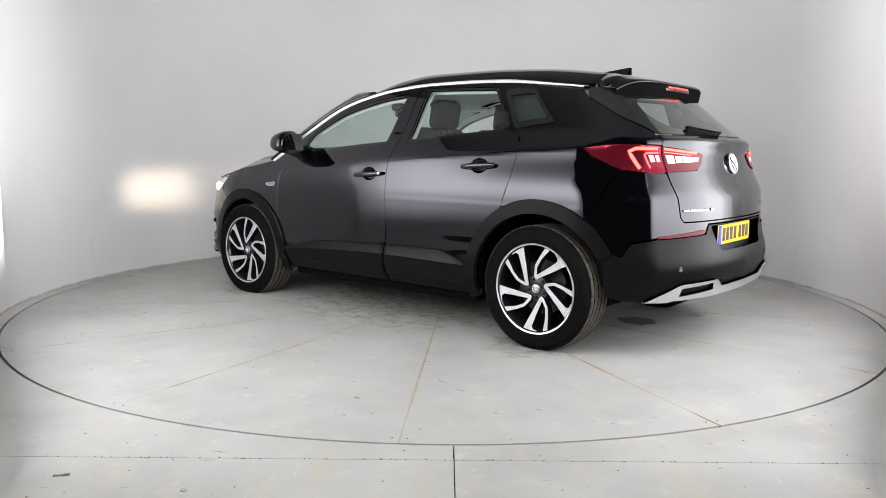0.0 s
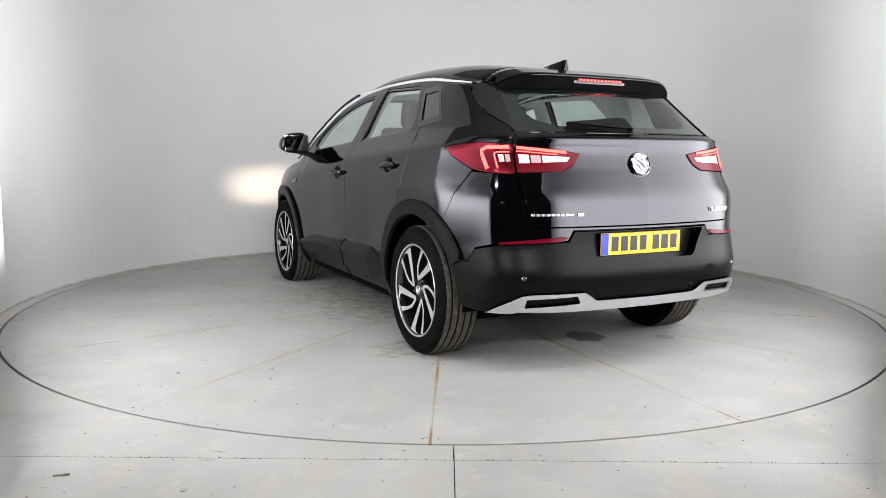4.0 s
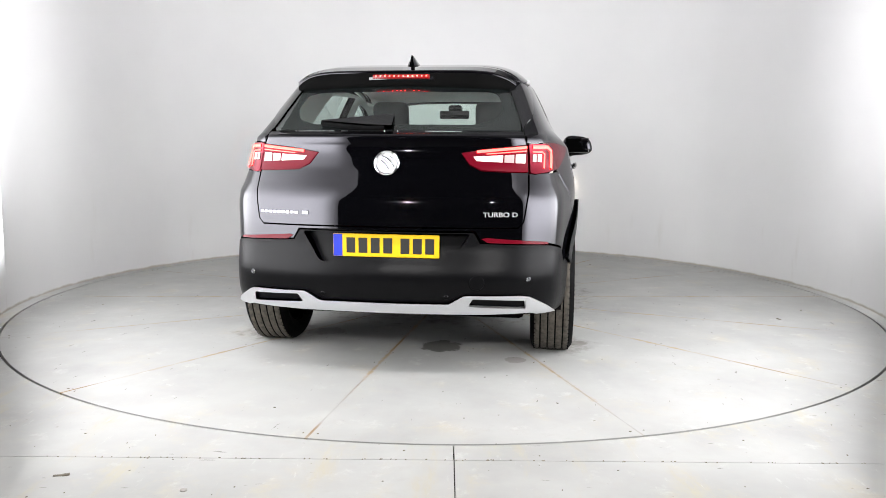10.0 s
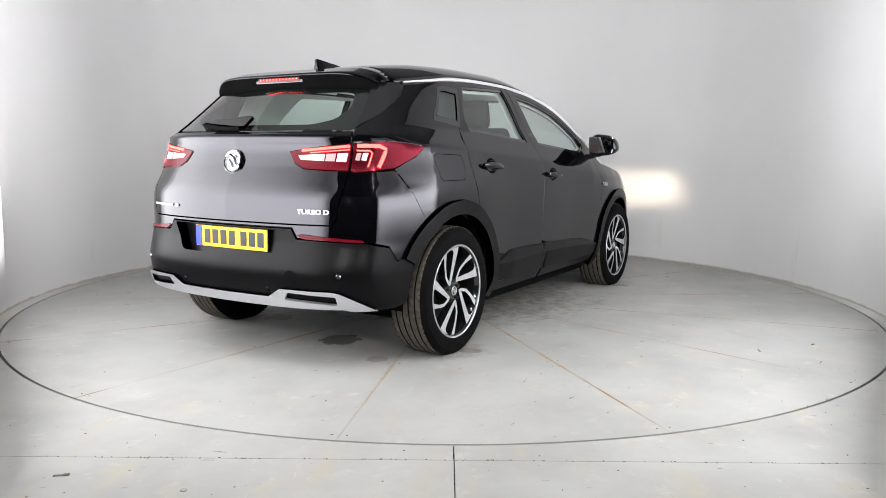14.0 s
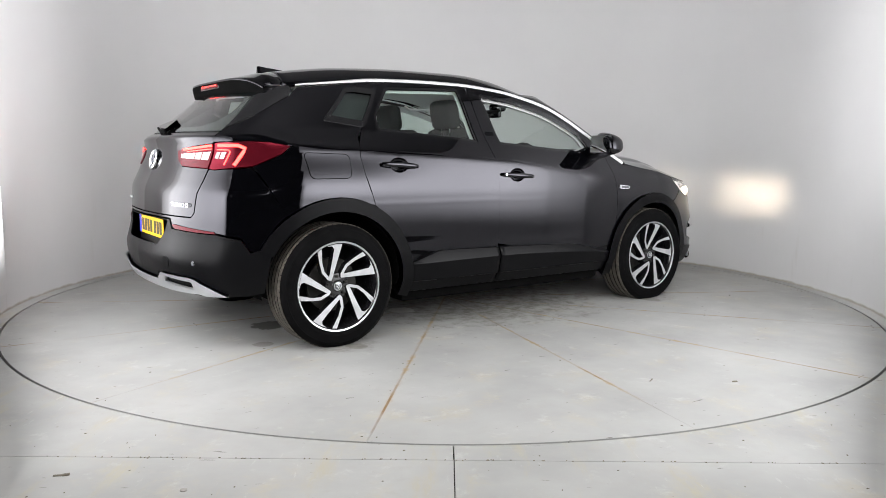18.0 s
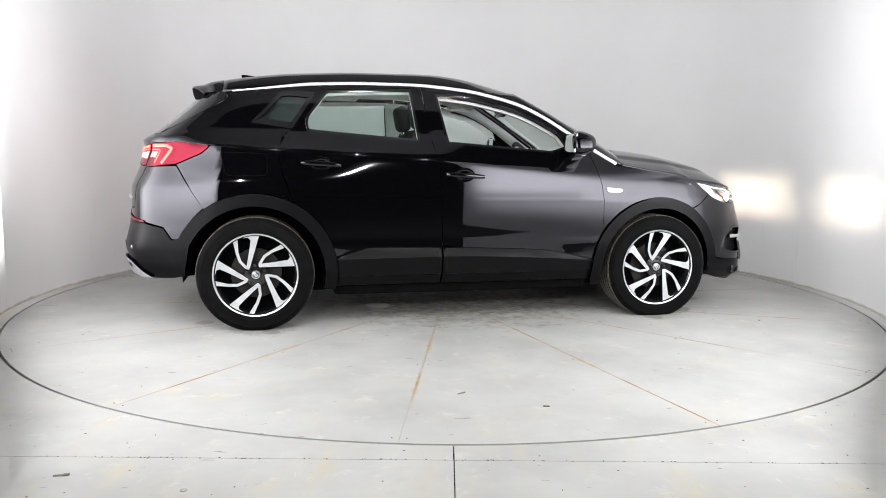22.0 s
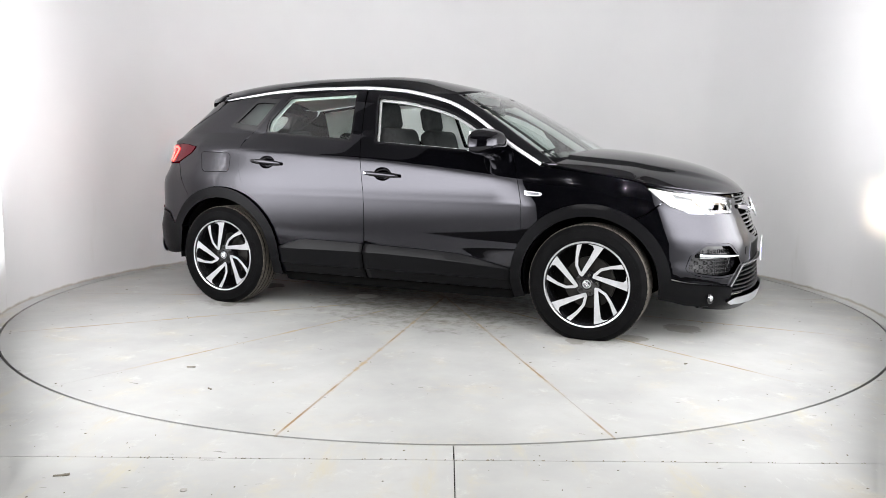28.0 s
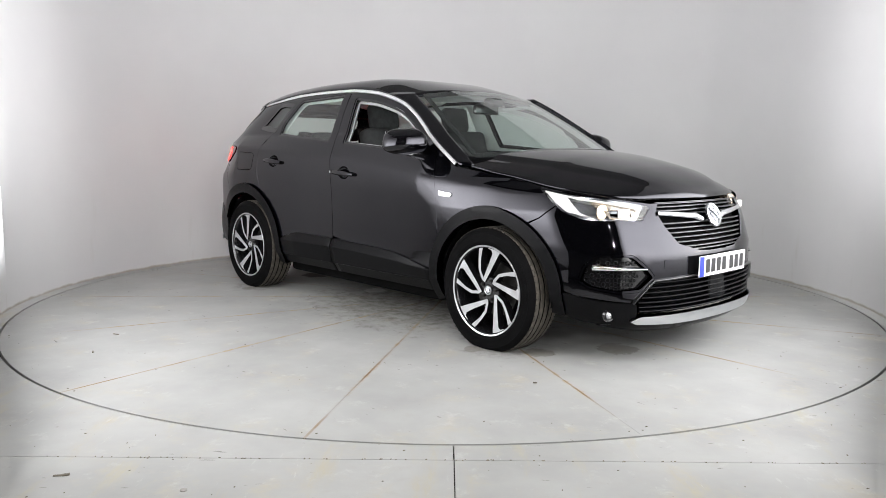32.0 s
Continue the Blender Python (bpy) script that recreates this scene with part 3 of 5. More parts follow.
def floor():
    """Fixed floor plates round the turntable, with an open joint across the mouth."""
    circle = [((DISC + .015) * math.cos(2 * math.pi * k / 180), (DISC + .015) * math.sin(2 * math.pi * k / 180)) for k in range(180)]
    slot = [(.034, -3.0), (.039, -3.0), (.039, -3.124), (.034, -3.124)]
    plates = [("floor_plate_back", dense([(-1.74, -3.1305), (1.74, -3.1305), (3.32, -.6), (3.32, 3.3), (-3.32, 3.3), (-3.32, -.6)], .4), [circle, slot]),
              ("floor_plate_front_a", dense([(-1.66, -3.65), (.035, -3.65), (.035, -3.1335), (-1.74, -3.1335)], .3), []),
              ("floor_plate_front_b", dense([(.039, -3.65), (1.66, -3.65), (1.74, -3.1335), (.039, -3.1335)], .3), [])]
    for name, outer, holes in plates:
        ab, tris = fill(outer, holes, .5)
        verts = [(q[0], q[1], 0) for q in ab]
        faces = []
        for t in tris:
            a_, b_, c_ = (np.array(verts[i]) for i in t)
            faces.append(t if np.cross(b_ - a_, c_ - a_)[2] > 0 else t[::-1])
        for loop in [outer] + holes:
            k = len(verts)
            m = len(loop)
            verts += [(q[0], q[1], 0) for q in loop] + [(q[0], q[1], -.03) for q in loop]
            faces += [(k + i, k + (i + 1) % m, k + m + (i + 1) % m, k + m + i) for i in range(m)]
        ob = mesh_object(name, verts, faces, FLOOR, smooth=False)
        tagged(ob, "worn pale grey painted floor plate beside the turntable", "floor", kind="structure")
    bm = bmesh.new()
    bmesh.ops.create_grid(bm, x_segments=1, y_segments=1, size=1, matrix=Matrix.Translation((0, -1.5, -.035)) @ Matrix.Diagonal((6.5, 7, 1, 1)))
    tagged(part("floor_hall", bm, GAP, None, smooth=False), "dark hall floor under the cove's plates", "floor", kind="structure")


def turntable():
    table = tagged(new("turntable"), "round grey steel turntable with rusty radial seams", "turntable")
    step = 360 / 14
    for k in range(14):
        a0, a1 = 280.3 + k * step, 280.3 + (k + 1) * step
        bm = bmesh.new()
        g = .0006
        def at(r, a, z):
            return Vector((r * math.cos(radians(a)), r * math.sin(radians(a)), z))
        n = 16
        pts = []
        for i in range(n + 1):
            s = i / n
            off = math.degrees(g / DISC)
            pts.append((DISC, a0 + off + (a1 - a0 - 2 * off) * s))
        off2 = math.degrees(g / .12)
        inner = [(.12, a1 - off2), (.12, a0 + off2)]
        top = [bm.verts.new(at(r, a, 0)) for r, a in pts + inner]
        low = [bm.verts.new(at(r, a, -.03)) for r, a in pts + inner]
        bm.faces.new(top)
        for i in range(len(top)):
            j = (i + 1) % len(top)
            bm.faces.new((top[i], low[i], low[j], top[j]))
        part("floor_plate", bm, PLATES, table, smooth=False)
    bm = bmesh.new()
    bmesh.ops.create_cone(bm, cap_ends=True, segments=32, radius1=.115, radius2=.115, depth=.03, matrix=Matrix.Translation((0, 0, -.015)))
    part("hub_plate", bm, PLATES, table, smooth=False)
    bm = bmesh.new()
    bmesh.ops.create_circle(bm, cap_ends=True, segments=128, radius=DISC - .002, matrix=Matrix.Translation((0, 0, -.005)))
    part("seam_filler", bm, RUST, table, "rusty filler in the seams", smooth=False)
    for x, y, sx, sy, a in ((-.417, -2.336, .046, .005, 25), (-.091, -2.58, .030, .008, -20), (1.9, -1.2, .02, .008, 40)):
        bm = bmesh.new()
        box(bm, sx, sy, .006, pose(x, y, .003, 0, 0, a), .002, 1)
        part("paint_chip", bm, GRIT, table, "dark flake lying on the turntable")
    grit = flecks("floor_grit", [(math.sqrt(RNG.uniform(.2, 1)) * 2.9, RNG.uniform(0, 360)) for k in range(50)], (.0015, .0055), True)
    grit.parent = table
    tagged(grit, kind="stuff")
    # screws in pairs along the seams
    screws = [(r, 280.3 + k * step + d) for k in range(14) for r in (2.93, 1.9, 1.05) for d in (-math.degrees(.03 / r), math.degrees(.03 / r))]
    ob = flecks("screw_heads", screws, (.0035, .0045), True)
    ob.parent = table
    tagged(ob, kind="stuff")
    return table


RNG = random.Random(7)


def flecks(name, places, size, polar):
    """Many small flat crumbs lying on the floor, in one mesh."""
    verts, faces = [], []
    for p in places:
        x, y = (p[0] * math.cos(radians(p[1])), p[0] * math.sin(radians(p[1]))) if polar else p
        s, a, st = RNG.uniform(*size), RNG.uniform(0, math.pi), RNG.uniform(1, 2.4)
        k = len(verts)
        for top in (0, 1):
            for i in range(5):
                b = 2 * math.pi * i / 5
                r = s * RNG.uniform(.6, 1.1) * (1 - .3 * top)
                u, v = r * st * math.cos(b), r * math.sin(b)
                verts.append((x + u * math.cos(a) - v * math.sin(a), y + u * math.sin(a) + v * math.cos(a), .0002 + .002 * top))
        faces += [(k + i, k + (i + 1) % 5, k + 5 + (i + 1) % 5, k + 5 + i) for i in range(5)] + [tuple(k + 5 + i for i in range(5))]
    return mesh_object(name, verts, faces, GRIT, smooth=False)


def litter():
    """A dark flake and a flat grey bolt on the floor before the turntable."""
    bm = bmesh.new()
    box(bm, .030, .010, .004, pose(-.012, -.001, .002, 0, 0, 10), .0015, 1)
    box(bm, .024, .012, .006, pose(.014, .004, .003, 0, 0, 24), .0015, 1)
    ob = part("paint_flake", bm, GRIT, None)
    ob.location = (-1.304, -3.293, 0)
    tagged(ob, "dark curled paint flake lying on the grey floor", "flake")
    bm = bmesh.new()
    bmesh.ops.create_cone(bm, cap_ends=True, segments=20, radius1=.012, radius2=.011, depth=.004, matrix=Matrix.Translation((0, 0, .002)))
    ob = part("floor_bolt", bm, BOLT, None)
    ob.location = (-.851, -3.396, 0)
    tagged(ob, "flat grey steel bolt head in the painted floor", "bolt")
    # crumbs before the turntable and in the joint across the floor
    spots = []
    while len(spots) < 40:
        x, y = RNG.uniform(-2.2, 2.2), RNG.uniform(-3.75, -2.3)
        if math.hypot(x, y) > 3.03 and abs(x) < 1.42 + (y + 3.5) * .574 - .05:
            spots.append((x, y))
    spots += [(RNG.uniform(-1.45, 1.45), -3.132 + RNG.uniform(-.004, .004)) for k in range(70)]
    ob = flecks("floor_dirt", spots, (.0015, .0045), False)
    tagged(ob, "dark crumbs of dirt scattered on the grey floor", "dirt", kind="stuff")


# ---------------------------------------------------------------- the car
def car_body(car):
    for sgn in (-1, 1):
        ch = side(sgn)
        # rear door
        shut_r = [(-.915, 1.512), (-.985, 1.43), (-1.075, 1.30), (-1.13, 1.225), (-1.175, 1.15), (-1.186, 1.08), (-1.165, .97), (-1.125, .86), (-1.105, .80)]
        b_line = [(-.165, .515), (-.165, .70), (-.168, .85), (-.188, 1.03), (-.228, 1.19), (-.25, 1.35), (-.268, 1.52)]
        arch = arc(RWC, ARCH_R[0] + .002, 62, 12)
        outer = chrome_run(-.27, -.915, -.012) + shut_r[1:] + arch[1:] + run(SILL_TOP, -.845, -.17)[1:] + b_line[1:-1]
        win = rounded(REAR_WINDOW, .012)
        door = panel("rear_door", ch, dense(outer), PAINT, car, holes=[win, handle_cup(-.9335, 1.029)], step=.022)
        panel("window_glass", ch, win, GLASS, door, gap=-.006, lift=-.010, turn_in=0)
        rim = [win, shrink(win, .014)]
        panel("window_seal", ch, rim[0], GLOSS, door, holes=[rim[1]], lift=-.004, gap=0, turn_in=.012, step=.05)
        # front door
        f_line = [(.925, .56), (.93, .65), (.928, .80), (.91, .90), (.893, .96), (.86, 1.06), (.835, 1.135)]
        arch = arc(FWC, ARCH_F[0] + .002, 172, 151, 8)
        outer = b_line[:-1] + chrome_run(-.264, .825, -.012, 30) + f_line[::-1] + arch[::-1][1:] + run(SILL_TOP, .86, -.16)[1:-1]
        win = rounded(FRONT_WINDOW, .008)
        door = panel("front_door", ch, dense(outer), PAINT, car, holes=[win, handle_cup(-.0225, .962)], step=.022)
        if sgn > 0:
            panel("window_glass", ch, win, GLASS, door, gap=-.006, lift=-.010, turn_in=0)
        panel("window_seal", ch, win, GLOSS, door, holes=[shrink(win, .014)], lift=-.004, gap=0, turn_in=.012, step=.05)
        if sgn < 0:
            ring = shrink(win, .012)
            panel("inner_seal", ch, ring, SEAL, door, holes=[shrink(win, .026)], lift=-.03, gap=0, turn_in=.012, step=.05, label="pale inner seal of the open window")
        # front wing
        outer = f_line[::-1][:-1] + arc(FWC, ARCH_F[0] + .002, 151, 57, 22) + [(1.665, .765), (1.745, .832), (1.70, .868), (1.622, .936)] \
            + [(1.54, .955), (1.39, .977), (1.21, 1.002), (1.06, 1.022), (1.031, 1.026)] + chrome_run(1.02, .845, -.012, 8)
        panel("front_wing", ch, dense(outer), PAINT, car, step=.025)
        # rear quarter
        outer = [(tx(x, z, sgn), z) for x, z in shut_r + arc(RWC, ARCH_R[0] + .002, 62, 126, 18)[1:] + [(-1.72, .90), (-1.79, 1.02), (-1.637, 1.088), (-1.585, 1.136), (-1.70, 1.152), (-1.79, 1.157)]]
        outer += [(ty(sgn * y, z), z) for y, z in ((.66, 1.15), (.652, 1.19), (.64, 1.235))]
        outer += [(tx(x, z, sgn), z) for x, z in ((-1.72, 1.298), (-1.60, 1.366), (-1.52, 1.41), (-1.475, 1.45)) + tuple(chrome_run(-1.462, -.93, -.012, 14))]
        qwin = [(tx(x, z, sgn), z) for x, z in ((-1.355, 1.279), (-1.165, 1.478), (-1.09, 1.487), (-.955, 1.475), (-1.10, 1.245))]
        qwin = rounded(qwin, .02)
        q = panel("rear_quarter", tail, dense(outer), PAINT, car, holes=[qwin], step=.024)
        panel("quarter_glass", tail, qwin, PRIVACY, q, gap=-.005, lift=-.006, turn_in=0)
        panel("window_seal", tail, qwin, GLOSS, q, holes=[shrink(qwin, .034)], lift=.001, gap=0, turn_in=.01, step=.05)
        fuel = rounded([(tx(x, z, sgn), z) for x, z in ((-1.531, 1.098), (-1.256, 1.089), (-1.254, .956), (-1.499, .955))], .035)
        if sgn < 0:
            panel("fuel_flap", tail, fuel, PAINT, q, lift=.0015, gap=.002, turn_in=.004)
            panel("flap_gap", tail, fuel, DARK, q, lift=.0006, gap=-.0015, turn_in=0)
        # chrome strip over the windows
        line = chrome_run(-1.462, 1.031, 0, 90)
        p, n = chart_points(ch, line, .004)
        wid = np.array([min(1, .25 + 4 * (k / 89)) * .011 for k in range(90)])
        for x0, x1 in ((0, 21), (21, 90)):
            rows = []
            for k in range(x0, min(x1 + 1, 90)):
                t = p[min(k + 1, 89)] - p[max(k - 1, 0)]
                up = np.cross(n[k], t)
                up /= np.linalg.norm(up)
                if up[2] < 0:
                    up = -up
                rows.append([tuple(p[k] + up * wid[k] * c + n[k] * d) for c, d in ((1.0, -.006), (.9, .002), (.3, .005), (-.3, .005), (-.9, .002), (-1.0, -.006))])
            sheet("chrome_strip", rows, STRIP, car, "bright chrome window strip")
        # arch and sill claddings
        for c, (ro, ri), a0, a1 in ((RWC, ARCH_R, -12, 153), (FWC, ARCH_F, -9, 194)):
            outer = arc(c, ro, a0, a1, 40) + arc(c, ri, a1, a0, 40)
            panel("arch_cladding", ch, outer, MATT, car, lift=.020, turn_in=.05, gap=0, step=.03, label="dark grey plastic wheel arch trim")
            rows = [[(c[0] + (ri + .012) * math.cos(a), sgn * y, c[1] + (ri + .012) * math.sin(a)) for a in np.radians(np.linspace(-6, 186, 40))] for y in (.845, .8, .7, .58)]
            rows.append([(c[0], sgn * .56, c[1])] * 40)
            sheet("arch_liner", rows, DARK, car)
        for x0, x1 in ((-.845, -.172), (-.162, .862)):
            rows = []
            for x in np.linspace(x0, x1, 26):
                top = float(SILL_TOP(x))
                edge = min(float(SILL_EDGE(x)), top - .006)
                out = .010 + .34 * (top - edge)
                cut = [(top + .004, -.012), (top, .004), (top - .003, .010), (edge + .003, out), (edge - .003, out + .001), (.335, out * .5 + .004), (.325, .006), (.262, .002), (.25, -.012)]
                rows.append([tuple(chart_points(ch, [(x, z), (x + .01, z)], d)[0][0]) for z, d in cut])
            trim = sheet("sill_cladding", rows, MATT, car, "dark grey plastic sill trim with a chamfered upper edge", thick=.004)
            trim.data.set_sharp_from_angle(angle=radians(14))
        # inner skin that closes the gaps
        skin = run(BELT, 1.0, -1.3, 20) + [(-1.6, 1.1), (-1.8, .95), (-1.72, .75)] + arc(RWC, .46, 140, -8, 24) + [(-.80, .27), (.80, .27)] + arc(FWC, .44, 188, 40, 24) + [(1.70, .75), (1.6, .85), (1.3, .93), (1.05, 1.0)]
        panel("inner_skin", ch, dense([(x, z - (.03 if z > 1.05 else 0)) for x, z in skin]), DARK, car, lift=-.03, turn_in=0, gap=0)
        # windscreen pillar
        rows = []
        for z in np.linspace(1.035, 1.50, 24):
            xs = np.linspace(.0, 1.06, 400)
            zc = CHROME_LINE(xs) + .010
            xc = float(np.interp(-z, -zc, xs))
            a = np.array([xc, sgn * float(half(xc, z)), z])
            ye = float(half(xc, z)) * .925
            b = np.array([float(screen_x(ye, z)), sgn * ye, z])
            m = (a + b) / 2 + np.array([.012, sgn * .012, .006])
            rows.append([tuple((1 - t) ** 2 * a + 2 * t * (1 - t) * m + t * t * b) for t in np.linspace(0, 1, 7)])
        sheet("windscreen_pillar", rows, PAINT, car, thick=.02)
    # roof
    rows = []
    for v in np.linspace(-1, 1, 41):
        r = []
        xh = .475 - .15 * abs(v) ** 2.2
        for u in np.linspace(0, 1, 50):
            x = -1.53 + (xh + 1.53) * u
            ze = float(CHROME_LINE(x)) + .008
            ye = float(half(x, ze))
            zc = float(ROOF_TOP(x))
            r.append((x, v * ye, zc - (zc - ze) * abs(v) ** (7 - 4 * ease(x, -.35, .35))))
        rows.append(r)
    sheet("roof", rows, PAINT, car, thick=.02)
    # bonnet
    rows = []
    ys = np.linspace(-1, 1, 121)
    dome = curve([(1.0, .64), (1.3, .61), (1.66, .555), (1.85, .48), (1.97, .40), (2.08, .27), (2.15, .15)])
    xt = np.linspace(1.0, 2.15, 300)
    yt = HOOD_EDGE_Y(xt)
    for v in ys:
        y = .80 * v
        xf_ = float(np.interp(-abs(y), -yt, xt)) - .003
        xr_ = 1.255 - .20 * (abs(y) / .7) ** 2.2
        r = []
        for u in np.linspace(0, 1, 48):
            x = xr_ + (xf_ - xr_) * u
            ye, ze, zc = float(HOOD_EDGE_Y(x)), float(HOOD_EDGE_Z(x)), float(HOOD_TOP(x))
            q = min(1, abs(y) / ye)
            g = min(1, max(0, .5 + (float(dome(x)) - abs(y)) / .07))
            rise = .013 * g * g * (3 - 2 * g) * min(1, max(0, (2.12 - x) / .25))
            r.append((x, y, zc - (zc - ze) * q ** 2.6 + rise))
        rows.append(r)
    sheet("bonnet", rows, PAINT, car, thick=.02)
    # windscreen
    ws = [(-.745, 1.075), (-.40, 1.092), (0, 1.098), (.40, 1.092), (.745, 1.075), (.66, 1.34), (.575, 1.488), (.3, 1.522), (0, 1.530), (-.3, 1.522), (-.575, 1.488), (-.66, 1.34)]
    ws = rounded(ws, .02, .04)
    w = panel("windscreen", screen, ws, GLASS, car, lift=0, turn_in=0)
    panel("windscreen_border", screen, ws, GLOSS, w, holes=[shrink(ws, .03)], lift=-.003, gap=0, turn_in=0, step=.05)
    rows = [[(1.27 - .2 * (abs(y) / .7) ** 2.2 + d, y, z) for y in np.linspace(-.78, .78, 24)] for d, z in ((-.03, 1.085), (.03, 1.080), (.05, 1.04), (.06, 1.0))]
    sheet("cowl", rows, MATT, car)


def mirror_pts(pts):
    return pts + [(-a, b) for a, b in pts[::-1]]


LAMP_GATE = [(.656, 1.142), (.50, 1.125), (.350, 1.102), (.393, 1.045), (.448, 1.018), (.56, 1.012), (.668, 1.009)]


def car_tail(car):
    # tailgate
    right = [(.640, 1.205), (.648, 1.19)] + [(y, z) for y, z in LAMP_GATE] + [(.672, .95), (.667, .88), (.651, .775), (.63, .752)]
    half_out = [(ty(y, z), z) for y, z in right]
    outer = mirror_pts(half_out)
    gate = panel("tailgate", tail, dense(outer), PAINT, car, step=.025)
    # rear window
    g = mirror_pts([(ty(y, z), z) for y, z in ((.636, 1.212), (.60, 1.32), (.56, 1.42), (.52, 1.47))])
    g = rounded(g, .03)
    glass = panel("rear_window", tail, g, GLASS, gate, lift=-.002, turn_in=0)
    inner = rounded(mirror_pts([(ty(y, z), z) for y, z in ((.40, 1.243), (.50, 1.27), (.535, 1.33), (.50, 1.405), (.46, 1.415))]), .03)
    panel("window_border", tail, g, GLOSS, glass, holes=[inner], lift=-.006, gap=0, turn_in=0, label="black border of the rear window")
    # painted bumper corners and strip
    low = [(tx(x, z, 1), z) for x, z in ((-1.79, 1.012), (-1.7175, .892), (-1.635, .762), (-1.70, .70), (-1.755, .61), (-1.785, .565), (-1.83, .575), (-1.875, .645))]
    low += [(ty(y, z), z) for y, z in ((.775, .672), (.46, .685), (.43, .735), (.0001, .738))]
    top = [(ty(y, z), z) for y, z in ((.0001, .748), (.628, .748), (.655, .775), (.671, .88), (.676, .95), (.675, 1.004))]
    outer = low[:-1] + [(-a, b) for a, b in low[:-1][::-1]] + [(-a, b) for a, b in top[::-1][:-1]] + top[1:]
    bumper = panel("rear_bumper", tail, dense(outer), PAINT, car)
    # dark lower bumper
    low2 = [(tx(x, z, 1), z) for x, z in ((-1.875, .638), (-1.83, .567), (-1.765, .585), (-1.722, .548), (-1.731, .50), (-1.744, .43), (-1.756, .345), (-1.83, .332))]
    low2 += [(ty(y, z), z) for y, z in ((.70, .33), (.55, .335), (.40, .34), (.0001, .345))]
    top2 = [(ty(y, z), z) for y, z in ((.0001, .732), (.425, .729), (.455, .679), (.77, .665))]
    outer = low2[:-1] + [(-a, b) for a, b in low2[:-1][::-1]] + [(-a, b) for a, b in top2[::-1][:-1]] + top2[1:]
    rec = rounded(mirror_pts([(ty(y, z), z) for y, z in ((.405, .722), (.385, .69), (.315, .582))])[::-1], .03)
    panel("lower_bumper", tail, dense(outer), MATT, bumper, holes=[rec], lift=.004, turn_in=.06, label="dark grey plastic lower bumper")
    panel("plate_recess", tail, rec, MATT, bumper, lift=-.055, gap=-.02, turn_in=0)
    # silver trim
    trim = [(ty(y, z), z) for y, z in ((.0001, .398), (.31, .399), (.385, .442), (.650, .438), (.685, .431))] + [(tx(x, z, 1), z) for x, z in ((-1.945, .350), (-1.93, .343), (-2.02, .343))]
    trim += [(ty(y, z), z) for y, z in ((.69, .351), (.44, .347), (.0001, .345))]
    slot = rounded([(ty(y, z), z) for y, z in ((.662, .412), (.425, .423), (.403, .389), (.664, .374))], .006)
    outer = trim[1:-1] + [(-a, b) for a, b in trim[1:-1][::-1]]
    panel("bumper_trim", tail, rounded(outer, .012), SATIN, bumper, holes=[slot, [(-a, b) for a, b in slot]], lift=.022, turn_in=.03, step=.03, label="satin silver rear skid trim")
    for s in (1, -1):
        panel("outlet_mesh", tail, [(s * a, b) for a, b in slot], GLOSS, bumper, lift=-.002, gap=-.01, turn_in=0)
        # brightness of these reflectors comes partly from DEEP_RED's added glow
        refl = rounded([(ty(s * y, z), z) for y, z in ((.765, .682), (.48, .707), (.455, .700), (.49, .680), (.772, .667))], .006)
        panel("reflector", tail, refl, DEEP_RED, bumper, lift=.007, turn_in=.01, step=.03, label="red strip reflector")


def car_nose(car):
    right = [(nx(x, z, -1), z) for x, z in ((1.625, .932), (1.70, .864), (1.75, .830), (1.67, .765), (1.60, .728), (1.70, .63), (1.775, .50), (1.802, .392))]
    right += [(ny(-y, z), z) for y, z in ((.80, .372), (.70, .352), (.63, .346), (.585, .40), (.53, .455), (.25, .463), (.0001, .463))]
    top = [(nx(1.64, .932, -1), .932)] + [(ny(-y, z), z) for y, z in ((.76, .90), (.70, .885), (.62, .868), (.48, .848), (.42, .85), (.2, .856), (.0001, .858))]
    outer = right[:-1] + [(-a, b) for a, b in right[:-1][::-1]] + [(-a, b) for a, b in top[:-1]] + top[:-1][::-1]
    grille = mirror_pts([(ny(-y, z), z) for y, z in ((.43, .845), (.455, .805), (.43, .735), (.355, .64), (.20, .598), (.08, .590))])
    lamp = {}
    holes = [rounded(grille, .012)]
    for s in (-1, 1):
        lp = [(nx(x, z, s), z) for x, z in ((1.632, .925), (1.718, .852), (1.79, .803))]
        lp += [(ny(s * y, z), z) for y, z in ((.775, .768), (.70, .764), (.66, .771), (.60, .762), (.555, .765), (.49, .826), (.505, .839), (.60, .858), (.70, .877), (.765, .893))]
        lamp[s] = rounded(lp, .008)
        holes.append(lamp[s])
        pod = rounded([(ny(s * y, z), z) for y, z in ((.752, .597), (.64, .593), (.56, .522), (.52, .472), (.60, .402), (.70, .393), (.775, .412), (.797, .445), (.785, .53))], .02)
        holes.append(pod)
    bumper = panel("front_bumper", nose, dense(outer), PAINT, car, holes=holes)
    return bumper, lamp


